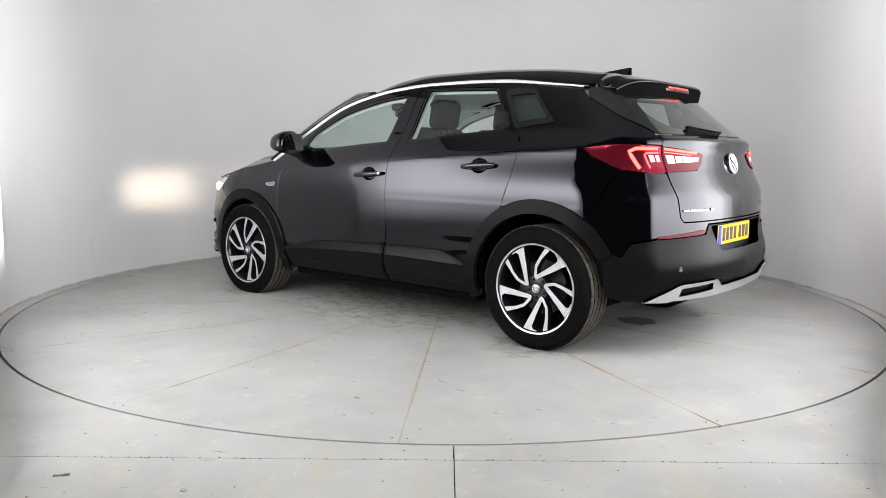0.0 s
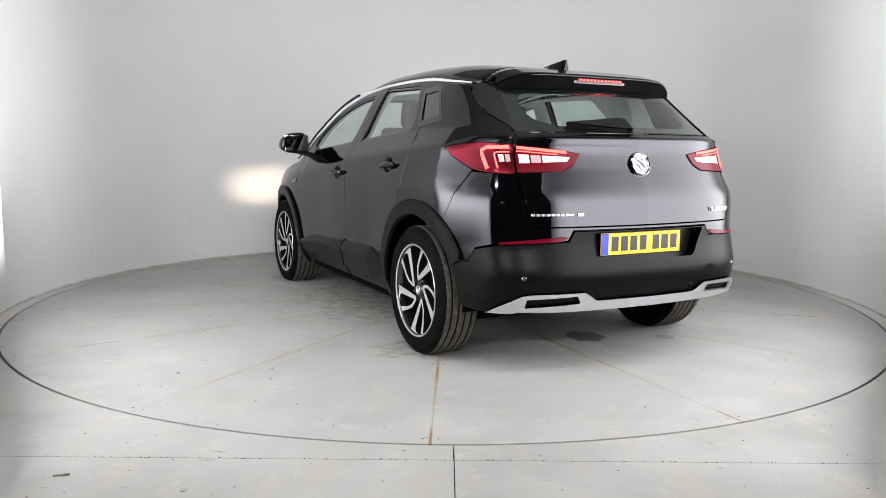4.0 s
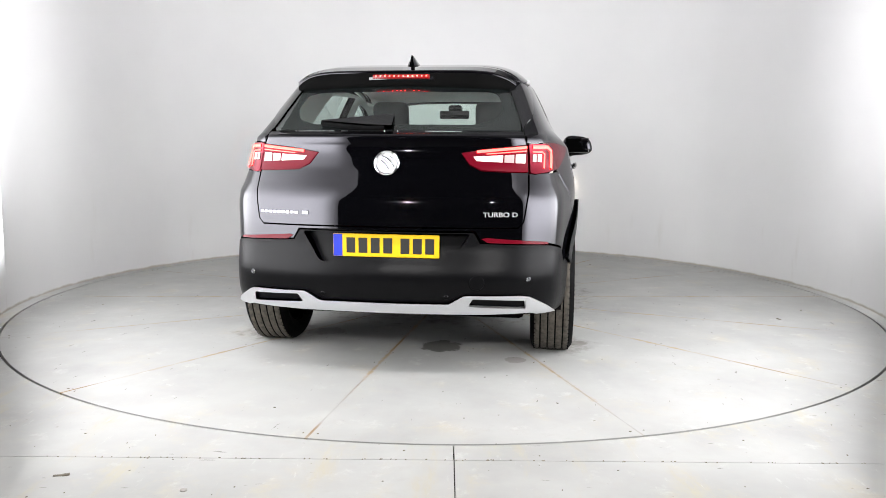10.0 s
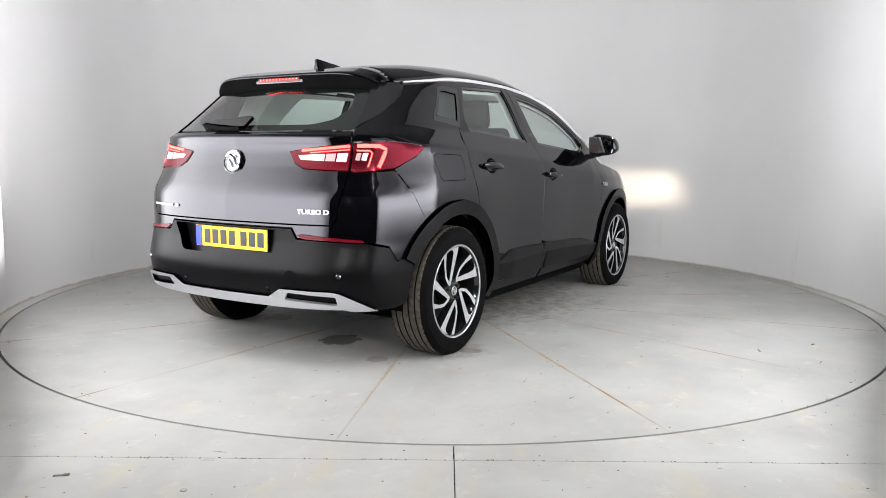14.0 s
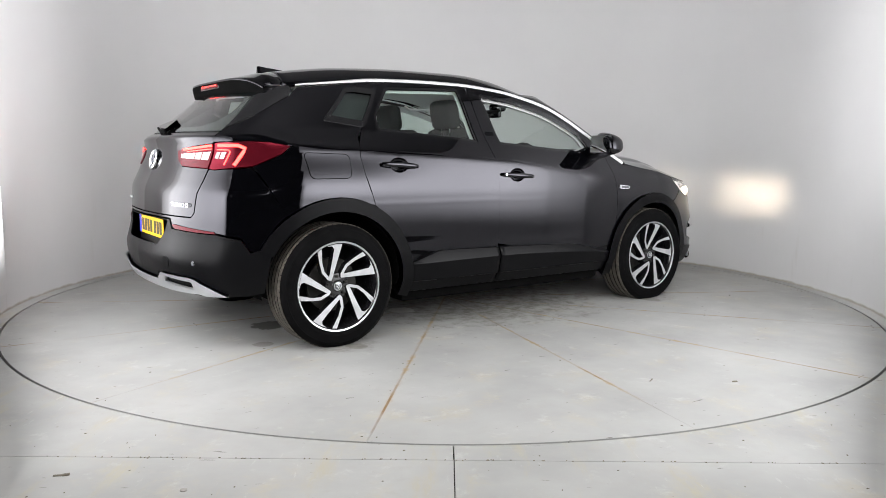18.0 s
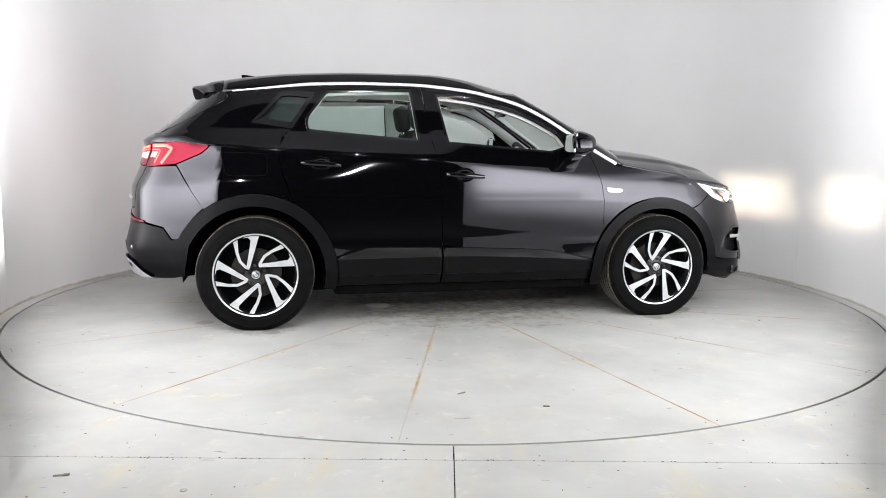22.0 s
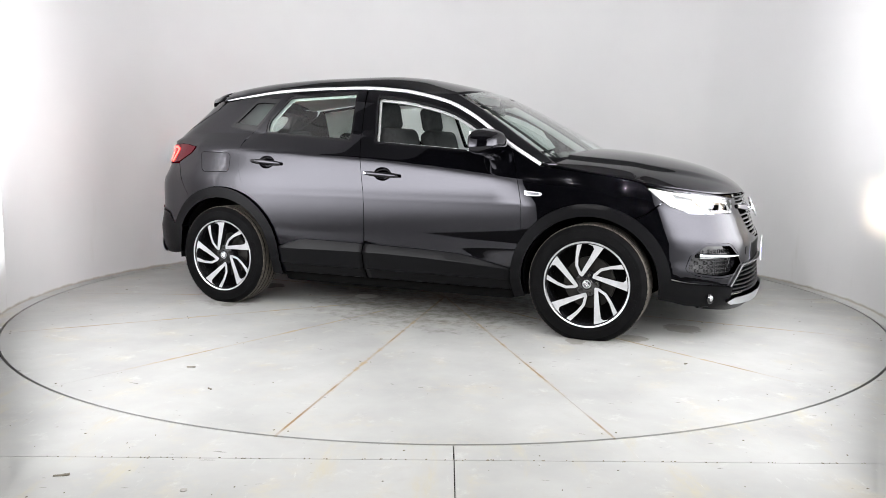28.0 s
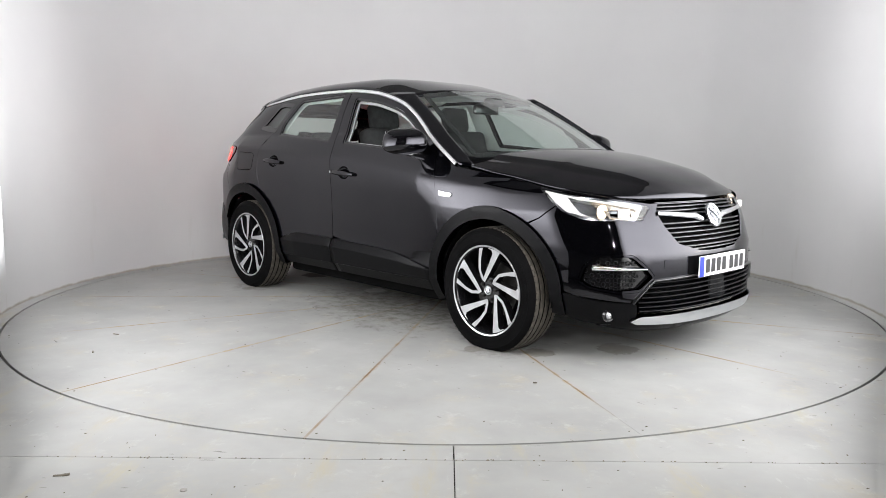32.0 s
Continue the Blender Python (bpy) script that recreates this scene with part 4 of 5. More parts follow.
def wheel(car, c, sgn, start):
    """Alloy wheel with five split spokes on a road tyre; local y points outwards."""
    w = new("wheel")
    w.parent = car
    w.matrix_local = Matrix.Translation((c[0], sgn * .80, c[1])) @ (pose(0, 0, 0) if sgn > 0 else pose(0, 0, 0, 0, 0, 180))
    R, rim_r = .358, .258
    bm = bmesh.new()
    prof = [(rim_r - .012, .098), (rim_r, .108), (.266, .1115), (.268, .1125), (.272, .1125), (.274, .1125), (.278, .1145), (.282, .115), (.284, .1148), (.302, .1162), (.320, .1145), (.322, .1158), (.328, .1140), (.330, .1118), (.335, .108), (.347, .098), (.352, .090)]
    for y0, y1 in ((.088, .064), (.056, .024), (.016, -.016), (-.024, -.056), (-.064, -.088)):
        prof += [(.3555, y0), (.358, (y0 + y1) / 2), (.3555, y1)]
        if y1 > -.08:
            prof += [(.349, y1 - .001), (.349, y1 - .007)]
    prof += [(.352, -.092), (.335, -.108), (.30, -.116), (.28, -.112), (rim_r - .012, -.098)]
    lathe(bm, prof, 96)
    tread_faces = [f for f in bm.faces if math.hypot(f.calc_center_median().x, f.calc_center_median().z) > .3533 and abs(f.calc_center_median().y) < .092]
    for v in bm.verts:
        if v.co.z < -(c[1] - .0015):
            v.co.z = -(c[1] - .0015)
            v.co.y *= 1.02
    for f in tread_faces:
        f.material_index = 1
    tyre = part("tyre", bm, RUBBER, w)
    tyre.data.materials.append(TREAD)
    bm = bmesh.new()
    for k in range(72):
        a = 2 * math.pi * k / 72
        if math.sin(a) * .357 < -(c[1] - .012):
            continue
        for side_ in (-1, 1):
            q = Vector((.3535 * math.cos(a), side_ * .083, .3535 * math.sin(a)))
            box(bm, .005, .026, .0035, Matrix.Translation(q) @ pose(0, 0, 0, 0, -math.degrees(a), 0) @ pose(0, 0, 0, 0, 0, 0))
    tagged(part("tread_blocks", bm, RUBBER, w, smooth=False), kind="stuff")
    # raised marks on the sidewall, as plain bars
    bm = bmesh.new()
    for k in range(26):
        a = radians(start + (62 + 4.6 * k if k < 16 else 240 + 4.6 * (k - 16)))
        box(bm, .013 if k % 3 else .009, .003, .014, Matrix.Rotation(-a, 4, "Y") @ Matrix.Translation((0, .1158, .302)), .0006, 1)
    tagged(part("sidewall_marks", bm, RUBBER, w, smooth=False), kind="stuff")
    bm = bmesh.new()
    lathe(bm, [(.258, .100), (.2595, .108), (.255, .111), (.248, .108), (.240, .098), (.234, .06), (.225, -.02), (.236, -.09), (.248, -.10)], 80)
    part("rim", bm, GLOSS, w, "gloss black wheel barrel")
    bm = bmesh.new()
    lathe(bm, [(.2475, .101), (.2485, .110), (.2565, .1125), (.2585, .109)], 80)
    part("rim_lip", bm, SATIN, w, "machined bright rim edge")
    # spokes
    scale = .2495
    thick = [(-.17, .131), (-.148, .148), (-.073, .394), (.005, .656), (.105, .985), (-.02, .995), (-.16, .985), (-.30, .955), (-.27, .925), (-.155, .925), (-.104, .86), (-.139, .634), (-.184, .394), (-.218, .223)]
    thin = [(-.17, .131), (-.218, .223), (-.336, .354), (-.398, .568), (-.415, .905), (-.525, .85), (-.459, .525), (-.40, .328), (-.249, .157)]
    for k in range(5):
        spin = Matrix.Rotation(radians(72 * k + start), 4, "Y")
        for nm, poly in (("spoke", thick), ("spoke", thin)):
            bm = bmesh.new()
            def place(a, b, d):
                r = math.hypot(a, b)
                dish = .100 - .018 * max(0, 1 - r) if d > 0 else .045
                # seen from outside, x runs to the left of +y, so mirror
                return spin @ Vector((-a * scale, dish, b * scale))
            prism(bm, dense(poly, .2), 0, 1, place, bevel=.0)
            sp = part(nm, bm, ALLOY, w, "machined silver face with gloss black flanks", smooth=False)
            sp.data.materials.append(GLOSS)
            for f in sp.data.polygons:
                f.material_index = 0 if abs(f.normal.y) > .8 else 1
    bm = bmesh.new()
    lathe(bm, [(.0001, .084), (.03, .084), (.034, .080), (.072, .076), (.076, .068), (.076, .02), (.0001, .02)], 40)
    part("hub", bm, GLOSS, w)
    bm = bmesh.new()
    lathe(bm, [(.0001, .0895), (.020, .089), (.0245, .087), (.026, .082)], 32)
    cap = part("hub_cap", bm, DARK_CHROME, w, "round dark chrome centre cap")
    bm = bmesh.new()
    lathe(bm, [(.0205, .0885), (.022, .0905), (.0245, .0905), (.026, .086)], 32)
    tube(bm, [(-.012, .0905, -.008), (-.004, .0905, .004), (.010, .0905, .011)], .0035, 6)
    tube(bm, [(-.003, .0905, -.013), (.004, .0905, -.003), (.012, .0905, .003)], .003, 6)
    part("cap_relief", bm, SATIN, cap)
    for k in range(5):
        bm = bmesh.new()
        a = radians(72 * k + start + 5)
        bmesh.ops.create_cone(bm, cap_ends=True, segments=6, radius1=.0105, radius2=.009, depth=.02,
                              matrix=Matrix.Translation((.056 * math.sin(a), .080, .056 * math.cos(a))) @ pose(0, 0, 0, -90))
        part("wheel_bolt", bm, DISC_IRON, w)
    bm = bmesh.new()
    lathe(bm, [(.07, .012), (.155, .012), (.155, -.012), (.07, -.012)], 56, close=True)
    part("brake_disc", bm, DISC_IRON, w)
    bm = bmesh.new()
    lathe(bm, [(.23, -.04), (.0001, -.045)], 32)
    part("wheel_back", bm, DARK, w)
    return w


def car_under(car):
    bm = bmesh.new()
    box(bm, 3.1, 1.30, .12, Matrix.Translation((0, 0, .255)), .03)
    box(bm, 1.72, 1.60, .10, Matrix.Translation((0, 0, .238)), .03)
    part("underbody", bm, DARK, car)


def strip(name, chart, pts, width, mat, parent, lift=.004, label="", thick=.006, taper=0.0):
    """A rounded ribbon along chart points."""
    pts = dense(pts + pts[::-1][1:-1], .02)[: max(2, len(dense(pts + pts[::-1][1:-1], .02)) // 2 + 1)] if len(pts) > 1 else pts
    p, n = chart_points(chart, pts, lift)
    rows = []
    for k in range(len(p)):
        t = p[min(k + 1, len(p) - 1)] - p[max(k - 1, 0)]
        up = np.cross(n[k], t)
        up /= max(np.linalg.norm(up), 1e-9)
        w = width * (1 - taper * k / max(1, len(p) - 1)) / 2
        rows.append([tuple(p[k] + up * w * c + n[k] * d) for c, d in ((1.0, -thick), (1.0, 0), (.6, thick * .5), (-.6, thick * .5), (-1.0, 0), (-1.0, -thick))])
    return sheet(name, rows, mat, parent, label)


def emblem(car, name, chart, a, b, r, lift):
    """A round chrome badge with a plain raised shape."""
    p, n = chart_points(chart, [(a, b)], lift)
    m = Matrix.Translation(p[0]) @ Vector(n[0]).to_track_quat("Y", "Z").to_matrix().to_4x4()
    root = new(name)
    root.parent = car
    root.matrix_local = m
    root["label"] = "round chrome badge"
    bm = bmesh.new()
    lathe(bm, [(r * .80, .0), (r * .82, .010), (r * .90, .014), (r * .98, .010), (r, .0)], 48)
    part("badge_ring", bm, CHROME, root)
    bm = bmesh.new()
    lathe(bm, [(.0001, .004), (r * .5, .004), (r * .84, .002)], 40)
    part("badge_face", bm, SATIN, root)
    bm = bmesh.new()
    for pts, rad in (([(-.50, -.30), (-.28, .02), (.02, .30), (.42, .48)], .16), ([(-.12, -.52), (.10, -.18), (.46, .12)], .13), ([(-.42, .30), (-.18, .46)], .11)):
        tube(bm, [(x * r, .006, z * r) for x, z in pts], rad * r, 8, .8)
    part("badge_relief", bm, DARK_CHROME, root)
    return root


def plate(car, x, z, facing, face):
    root = new("number_plate")
    root.parent = car
    root.matrix_local = pose(x, 0, z, 0, 0, 90 if facing > 0 else -90)
    root["label"] = ("white" if facing > 0 else "yellow") + " number plate with dark bars"
    bm = bmesh.new()
    box(bm, .52, .007, .111, Matrix.Identity(4), .002, 1)
    part("plate_face", bm, face, root, smooth=False)
    bm = bmesh.new()
    box(bm, .044, .002, .107, Matrix.Translation((-.236, -.0042, 0)))
    part("plate_band", bm, BLUE, root, smooth=False)
    xs = [-.178, -.118, -.058, .004, .088, .148, .208]
    for x0 in xs:
        bm = bmesh.new()
        box(bm, .044, .002, .074, Matrix.Translation((x0 + .006, -.0042, 0)), .0008, 1)
        part("plate_bar", bm, INK, root, smooth=False)


def written(name, body, size, m, mat, parent, label=""):
    cu = bpy.data.curves.new(name, "FONT")
    cu.body, cu.size, cu.extrude, cu.align_x, cu.align_y, cu.offset = body, size, .0018, "CENTER", "CENTER", .0004
    tmp = bpy.data.objects.new(name, cu)
    scene.collection.objects.link(tmp)
    me = bpy.data.meshes.new_from_object(tmp.evaluated_get(bpy.context.evaluated_depsgraph_get()))
    bpy.data.objects.remove(tmp)
    me.materials.clear()
    me.materials.append(mat)
    ob = new(name, me)
    ob.parent = parent
    ob.matrix_local = m
    if label:
        ob["label"] = label
    return ob


def tail_details(car):
    # spoiler over the rear window
    rows = []
    xe = -1.528
    ze0, zc0 = float(CHROME_LINE(xe)) + .008, float(ROOF_TOP(xe))
    ye = float(half(xe, ze0))
    for v in np.linspace(-1, 1, 41):
        q = abs(v)
        zr = zc0 - (zc0 - ze0) * q ** 7 + .0015
        xl, zl = -1.748 + .11 * q ** 4, 1.520 - .056 * q ** 8
        y0, y1 = ye * v, .585 * v
        rows.append([(xe + .004, y0, zr - .012), (xe, y0, zr), (xe - .07, y0 + (y1 - y0) * .3, zr * .66 + (zl + .008) * .34), (xl + .06, y0 + (y1 - y0) * .8, zl + .009), (xl + .008, y1, zl + .001), (xl, y1, zl - .005),
                     (xl + .001, y1, zl - .012), (xl + .004, y1, zl - .030), (xl + .010, y1 * .997, zl - .060), (xl + .020, y1 * .99, 1.440 - .02 * q ** 3), (xl + .05, y1 * .975, 1.432 - .03 * q ** 3), (xl + .13, y1 * .96, 1.440 - .03 * q ** 3)])
    sp = sheet("roof_spoiler", [r[:7] for r in rows], PAINT, car, "gloss black roof spoiler")
    sheet("spoiler_face", [r[6:] for r in rows], DARK, sp)
    bm = bmesh.new()
    box(bm, .02, .30, .022, Matrix.Translation((-1.738, 0, 1.490)), .003)
    part("high_brake_light", bm, material("brake_light_red", (.12, .003, .003), rough=.2, glow=(1, .03, .02), strength=.035), sp, "glowing red high brake light")
    bm = bmesh.new()
    box(bm, .02, .34, .034, Matrix.Translation((-1.733, 0, 1.490)), .002)
    part("light_housing", bm, GLOSS, sp)
    for k in range(12):
        bm = bmesh.new()
        box(bm, .006, .008, .006, Matrix.Translation((-1.747, -.132 + .024 * k, 1.493)), .001, 1)
        part("light_point", bm, LED_RED, sp)
    for sgn in (-1, 1):
        o = [(ty(sgn * y, z), z) for y, z in ((.636, 1.212), (.60, 1.32), (.56, 1.42), (.53, 1.465))] + [(tx(x, z, sgn), z) for x, z in ((-1.50, 1.47), (-1.49, 1.452), (-1.52, 1.41), (-1.60, 1.366), (-1.72, 1.298))] + [(ty(sgn * .642, 1.235), 1.235)]
        panel("window_wing", tail, dense(o), GLOSS, sp, lift=.004, turn_in=.02)
    # fin on the roof
    bm = bmesh.new()
    rings = []
    for k, (x, w, z) in enumerate(((-1.20, .004, .004), (-1.25, .020, .018), (-1.32, .031, .034), (-1.385, .034, .050), (-1.425, .028, .060), (-1.437, .016, .059))):
        base = float(ROOF_TOP(x)) - .004
        z += base
        rings.append([bm.verts.new(p) for p in ((x, -w, base), (x, -w * .55, base + (z - base) * .45), (x, -.003, z), (x, .003, z), (x, w * .55, base + (z - base) * .45), (x, w, base))])
    for a, b in zip(rings[:-1], rings[1:]):
        for k in range(5):
            bm.faces.new((a[k], a[k + 1], b[k + 1], b[k]))
    bm.faces.new(rings[0])
    bm.faces.new(rings[-1][::-1])
    part("roof_aerial", bm, PAINT, car, "shark-fin roof aerial")
    # wiper: a cap that tapers to its tip, with the blade under it
    o = [(ty(y, z), z) for y, z in ((-.008, 1.214), (-.008, 1.272), (.03, 1.277), (.12, 1.268), (.24, 1.257), (.365, 1.246), (.360, 1.240), (.24, 1.230), (.12, 1.220))]
    wip = panel("rear_wiper", tail, rounded(o, .006), GLOSS, car, lift=.020, turn_in=.018, step=.03, label="black rear wiper with a tapered cover")
    strip("wiper_blade", tail, [(ty(y, z), z) for y, z in ((.03, 1.214), (.12, 1.212), (.24, 1.223), (.36, 1.236))], .012, RUBBER, wip, lift=.012, thick=.014)
    emblem(car, "tailgate_badge", tail, 0.0005, 1.05, .063, .004)
    # tail lamps
    for s in (-1, 1):
        outer = [(tx(x, z, s), z) for x, z in ((-1.590, 1.133), (-1.70, 1.150), (-1.79, 1.155))] + [(ty(s * y, z), z) for y, z in ((.664, 1.147), (.676, 1.006), (.70, 1.0))] + [(tx(x, z, s), z) for x, z in ((-1.79, 1.022), (-1.64, 1.088))]
        lamp = panel("tail_lamp", tail, rounded(outer, .012), SMOKED_RED, car, lift=.006, turn_in=.02, step=.03, label="red tail lamp with glowing bars")
        gate = [(ty(s * y, z), z) for y, z in LAMP_GATE]
        inner = panel("gate_lamp", tail, rounded(gate, .006), DEEP_RED, car, lift=.006, turn_in=.02, step=.03, label="red inner tail lamp on the tailgate")
        up = lambda y, z: (ty(s * y, z), z)
        strip("light_bar", tail, [up(.425, 1.107), up(.655, 1.131)], .013, LED_RED, inner, lift=.008)
        strip("light_bar", tail, [up(.682, 1.132), up(.752, 1.131), up(.768, 1.115), up(.770, 1.025)], .018, LED_RED, lamp, lift=.008)
        strip("light_bar", tail, [up(.682, 1.108), up(.728, 1.107), up(.738, 1.097), up(.738, 1.028)], .007, LED_RED, lamp, lift=.008)
        strip("light_bar", tail, [up(.47, 1.096), up(.655, 1.112)], .005, LED_RED, inner, lift=.008)
        white = material("lamp_insert", (.55, .46, .46), rough=.2, coat=.3, glow=(1, .52, .50), strength=.70) if s < 0 else bpy.data.materials["lamp_insert"]
        smoke = material("smoked_insert", (.30, .24, .24), rough=.2, coat=.3, glow=(1, .42, .38), strength=.22) if s < 0 else bpy.data.materials["smoked_insert"]
        for y0, y1, tone in ((.405, .548, white), (.552, .600, smoke), (.604, .652, white)):
            hi, lo = [1.0845 + (y - .405) * .054 for y in (y0, y1)], [1.060 - (y - .405) * .040 for y in (y0, y1)]
            panel("white_insert", tail, rounded([up(y0, hi[0]), up(y1, hi[1]), up(y1, lo[1]), up(y0 + .02 * (y0 < .41), lo[0])], .004), tone, inner, lift=.0085, turn_in=.004, step=.03)
        for y0, y1, tone in ((.683, .703, smoke), (.706, .727, white)):
            panel("white_insert", tail, rounded([up(y0, 1.097), up(y1, 1.098), up(y1, 1.056), up(y0, 1.060)], .004), tone, lamp, lift=.0085, turn_in=.004, step=.03)
        # sensors
        for y, z in ((.682, .509), (.30, .425)):
            p, n = chart_points(tail, [(ty(s * y, z), z)], .006)
            bm = bmesh.new()
            lathe(bm, [(.0001, .003), (.009, .003), (.011, .0), (.013, -.002)], 20, Matrix.Translation(p[0]) @ Vector(n[0]).to_track_quat("Y", "Z").to_matrix().to_4x4())
            part("parking_sensor", bm, DARK_CHROME if y > .5 else MATT, car)
        # exhaust shields under the bumper
        bm = bmesh.new()
        box(bm, .14, .20, .05, Matrix.Translation((-1.98, s * .52, .362)), .02)
        part("exhaust_shield", bm, DARK, car)
    plate(car, -2.118, .657, -1, YELLOW)
    p, n = chart_points(tail, [(ty(-.444, .496), .496)], .0055)
    bm = bmesh.new()
    lathe(bm, [(.0001, .001), (.034, .001), (.036, -.002)], 32, Matrix.Translation(p[0]) @ Vector(n[0]).to_track_quat("Y", "Z").to_matrix().to_4x4())
    part("tow_cover", bm, MATT, car)
    # model lettering as plain bars, and the engine lettering
    def bars(y, w, h):
        p, n = chart_points(tail, [(ty(y, .811), .811)], .005)
        m = Matrix.Translation(p[0]) @ Vector(n[0]).to_track_quat("Y", "Z").to_matrix().to_4x4()
        bm = bmesh.new()
        box(bm, w, .004, h * .62, m, .0008, 1)
        part("letter_bar", bm, SATIN, car)
    for k in range(9):
        bars(.630 - .0235 * k, .0185, .019)
    bars(.395, .032, .024)
    p, n = chart_points(tail, [(ty(-.545, .813), .813)], .0075)
    m = Matrix.Translation(p[0]) @ Vector(n[0]).to_track_quat("Z", "Y").to_matrix().to_4x4()
    written("engine_lettering", "TURBO D", .031, m, SATIN, car, "chrome lettering on the tailgate").scale = (1.25, 1, 1)


def nose_details(car, bumper, lamp):
    # grille
    g = mirror_pts([(ny(-y, z), z) for y, z in ((.43, .845), (.455, .805), (.43, .735), (.355, .64), (.20, .598), (.08, .590))])
    grille = panel("grille", nose, rounded(g, .012), DARK, car, lift=-.045, gap=-.01, turn_in=0, label="black radiator grille with fine slats")
    wide = curve([(.595, .19), (.61, .26), (.64, .35), (.735, .425), (.805, .448), (.845, .424)])
    for z in (.832, .812, .792, .745, .720, .696, .672, .648, .624, .606):
        w = float(wide(z))
        strip("grille_slat", nose, [(ny(-w, z), z), (ny(w, z), z)], .011, GLOSS, grille, lift=-.016, thick=.02)
        strip("slat_edge", nose, [(ny(-w, z + .006), z + .006), (ny(w, z + .006), z + .006)], .0018, MATT, grille, lift=-.012, thick=.002)
    for s in (-1, 1):
        strip("grille_wing", nose, [(ny(s * .455, .797), .797), (ny(s * .30, .786), .786), (ny(s * .15, .774), .774), (ny(s * .10, .757), .757)], .024, CHROME, grille, lift=.005, thick=.014, taper=-.35, label="chrome grille wing")
    emblem(car, "bonnet_badge", nose, 0.0005, .768, .070, .012)
    strip("grille_frame", nose, [(ny(-.45, .851), .851), (ny(.45, .851), .851)], .006, GLOSS, grille, lift=.002)
    # headlamps
    for s in (-1, 1):
        lm = lamp[s]
        up = lambda y, z: (ny(s * y, z), z)
        eye = [up(.582, .7865), up(.688, .7865), up(.688, .8265), up(.582, .8265)]
        back = panel("headlamp", nose, lm, DARK_CHROME, car, holes=[eye], lift=-.05, gap=-.012, turn_in=0, label="clear headlamp with glowing bulbs")
        ux = lambda x, z: (nx(x, z, s), z)
        bowl = material("lamp_reflector", (.52, .47, .41), rough=.22, metal=.85, vary=.35, scale=45, bump=1.0, bump_scale=30, glow=(1, .80, .60), strength=.06) if s < 0 else bpy.data.materials["lamp_reflector"]
        o = [up(.742, .872), up(.68, .862), up(.60, .845), up(.515, .827), up(.562, .775), up(.66, .779), up(.696, .781), up(.705, .815), up(.733, .842)]
        panel("lamp_bowl", nose, rounded(o, .01), bowl, back, holes=[eye], lift=-.038, turn_in=.02, step=.02)
        o = [ux(1.672, .908), ux(1.785, .890), ux(1.82, .852), ux(1.878, .800), up(.757, .783), ux(1.885, .783), ux(1.80, .808), ux(1.735, .850)]
        panel("day_light", nose, rounded(o, .012), LED_WHITE, back, lift=-.018, turn_in=.012, step=.03)
        strip("day_light", nose, [ux(1.665, .914), up(.765, .876), up(.70, .862), up(.60, .843), up(.53, .826)], .010, LED_WHITE, back, lift=-.02)
        for y, z in ((.722, .818),):
            p, n = chart_points(nose, [up(y, z)], -.026)
            bm = bmesh.new()
            lathe(bm, [(.0001, .004), (.012, .003), (.016, .0), (.03, .004), (.037, .014)], 24, Matrix.Translation(p[0]) @ Vector((1, s * .12, -.03)).to_track_quat("Y", "Z").to_matrix().to_4x4())
            part("bulb", bm, BULB if y > .7 else bowl, back, "warm headlamp bulb")
        # projector: a filament behind a wide slit throws the low beam
        pc = chart_points(nose, [up(.635, .806)], -.010)[0][0]
        bm = bmesh.new()
        bmesh.ops.create_icosphere(bm, subdivisions=1, radius=.0044, matrix=Matrix.Translation((pc[0] - .018, pc[1], pc[2] + .0006)))
        part("filament", bm, FILAMENT, back)
        bm = bmesh.new()
        x0, x1, hy, hz, ty_, tz = pc[0] - .024, pc[0], .0075, .0007, .018, .012
        ring_ = [(hy, hz), (-hy, hz), (-hy, -hz - .001), (hy, -hz - .001)]
        outr = [(ty_, tz), (-ty_, tz), (-ty_, -tz), (ty_, -tz)]
        lens = material("lamp_lens", (.8, .78, .74), rough=.25, glow=(1, .93, .82), strength=.32) if s < 0 else bpy.data.materials["lamp_lens"]
        vin = [bm.verts.new((x1, pc[1] + a_, pc[2] + b_)) for a_, b_ in ring_]
        vou = [bm.verts.new((x1, pc[1] + a_, pc[2] + b_)) for a_, b_ in outr]
        vba = [bm.verts.new((x0, pc[1] + a_, pc[2] + b_)) for a_, b_ in outr]
        for i in range(4):
            j = (i + 1) % 4
            bm.faces.new((vin[i], vin[j], vou[j], vou[i]))
            bm.faces.new((vou[i], vou[j], vba[j], vba[i]))
        bm.faces.new(vba)
        part("projector", bm, DARK, back, smooth=False)
        bm = bmesh.new()
        vin = [bm.verts.new((x1 + .001, pc[1] + a_, pc[2] + b_)) for a_, b_ in ring_]
        vou = [bm.verts.new((x1 + .004, pc[1] + a_ * 2.9, pc[2] + b_ * 1.75)) for a_, b_ in outr]
        for i in range(4):
            j = (i + 1) % 4
            bm.faces.new((vin[i], vin[j], vou[j], vou[i]))
        part("projector_bezel", bm, lens, back, "bright lamp bezel", smooth=False)
        panel("lamp_cover", nose, lm, CLEAR, back, holes=[eye], lift=-.001, turn_in=0, step=.03)
        # fog pods
        pod = rounded([(ny(s * y, z), z) for y, z in ((.752, .597), (.64, .593), (.56, .522), (.52, .472), (.60, .402), (.70, .393), (.775, .412), (.797, .445), (.785, .53))], .02)
        pd = panel("side_intake", nose, pod, GLOSS, bumper, lift=-.035, gap=-.01, turn_in=0, label="gloss black side intake with honeycomb")
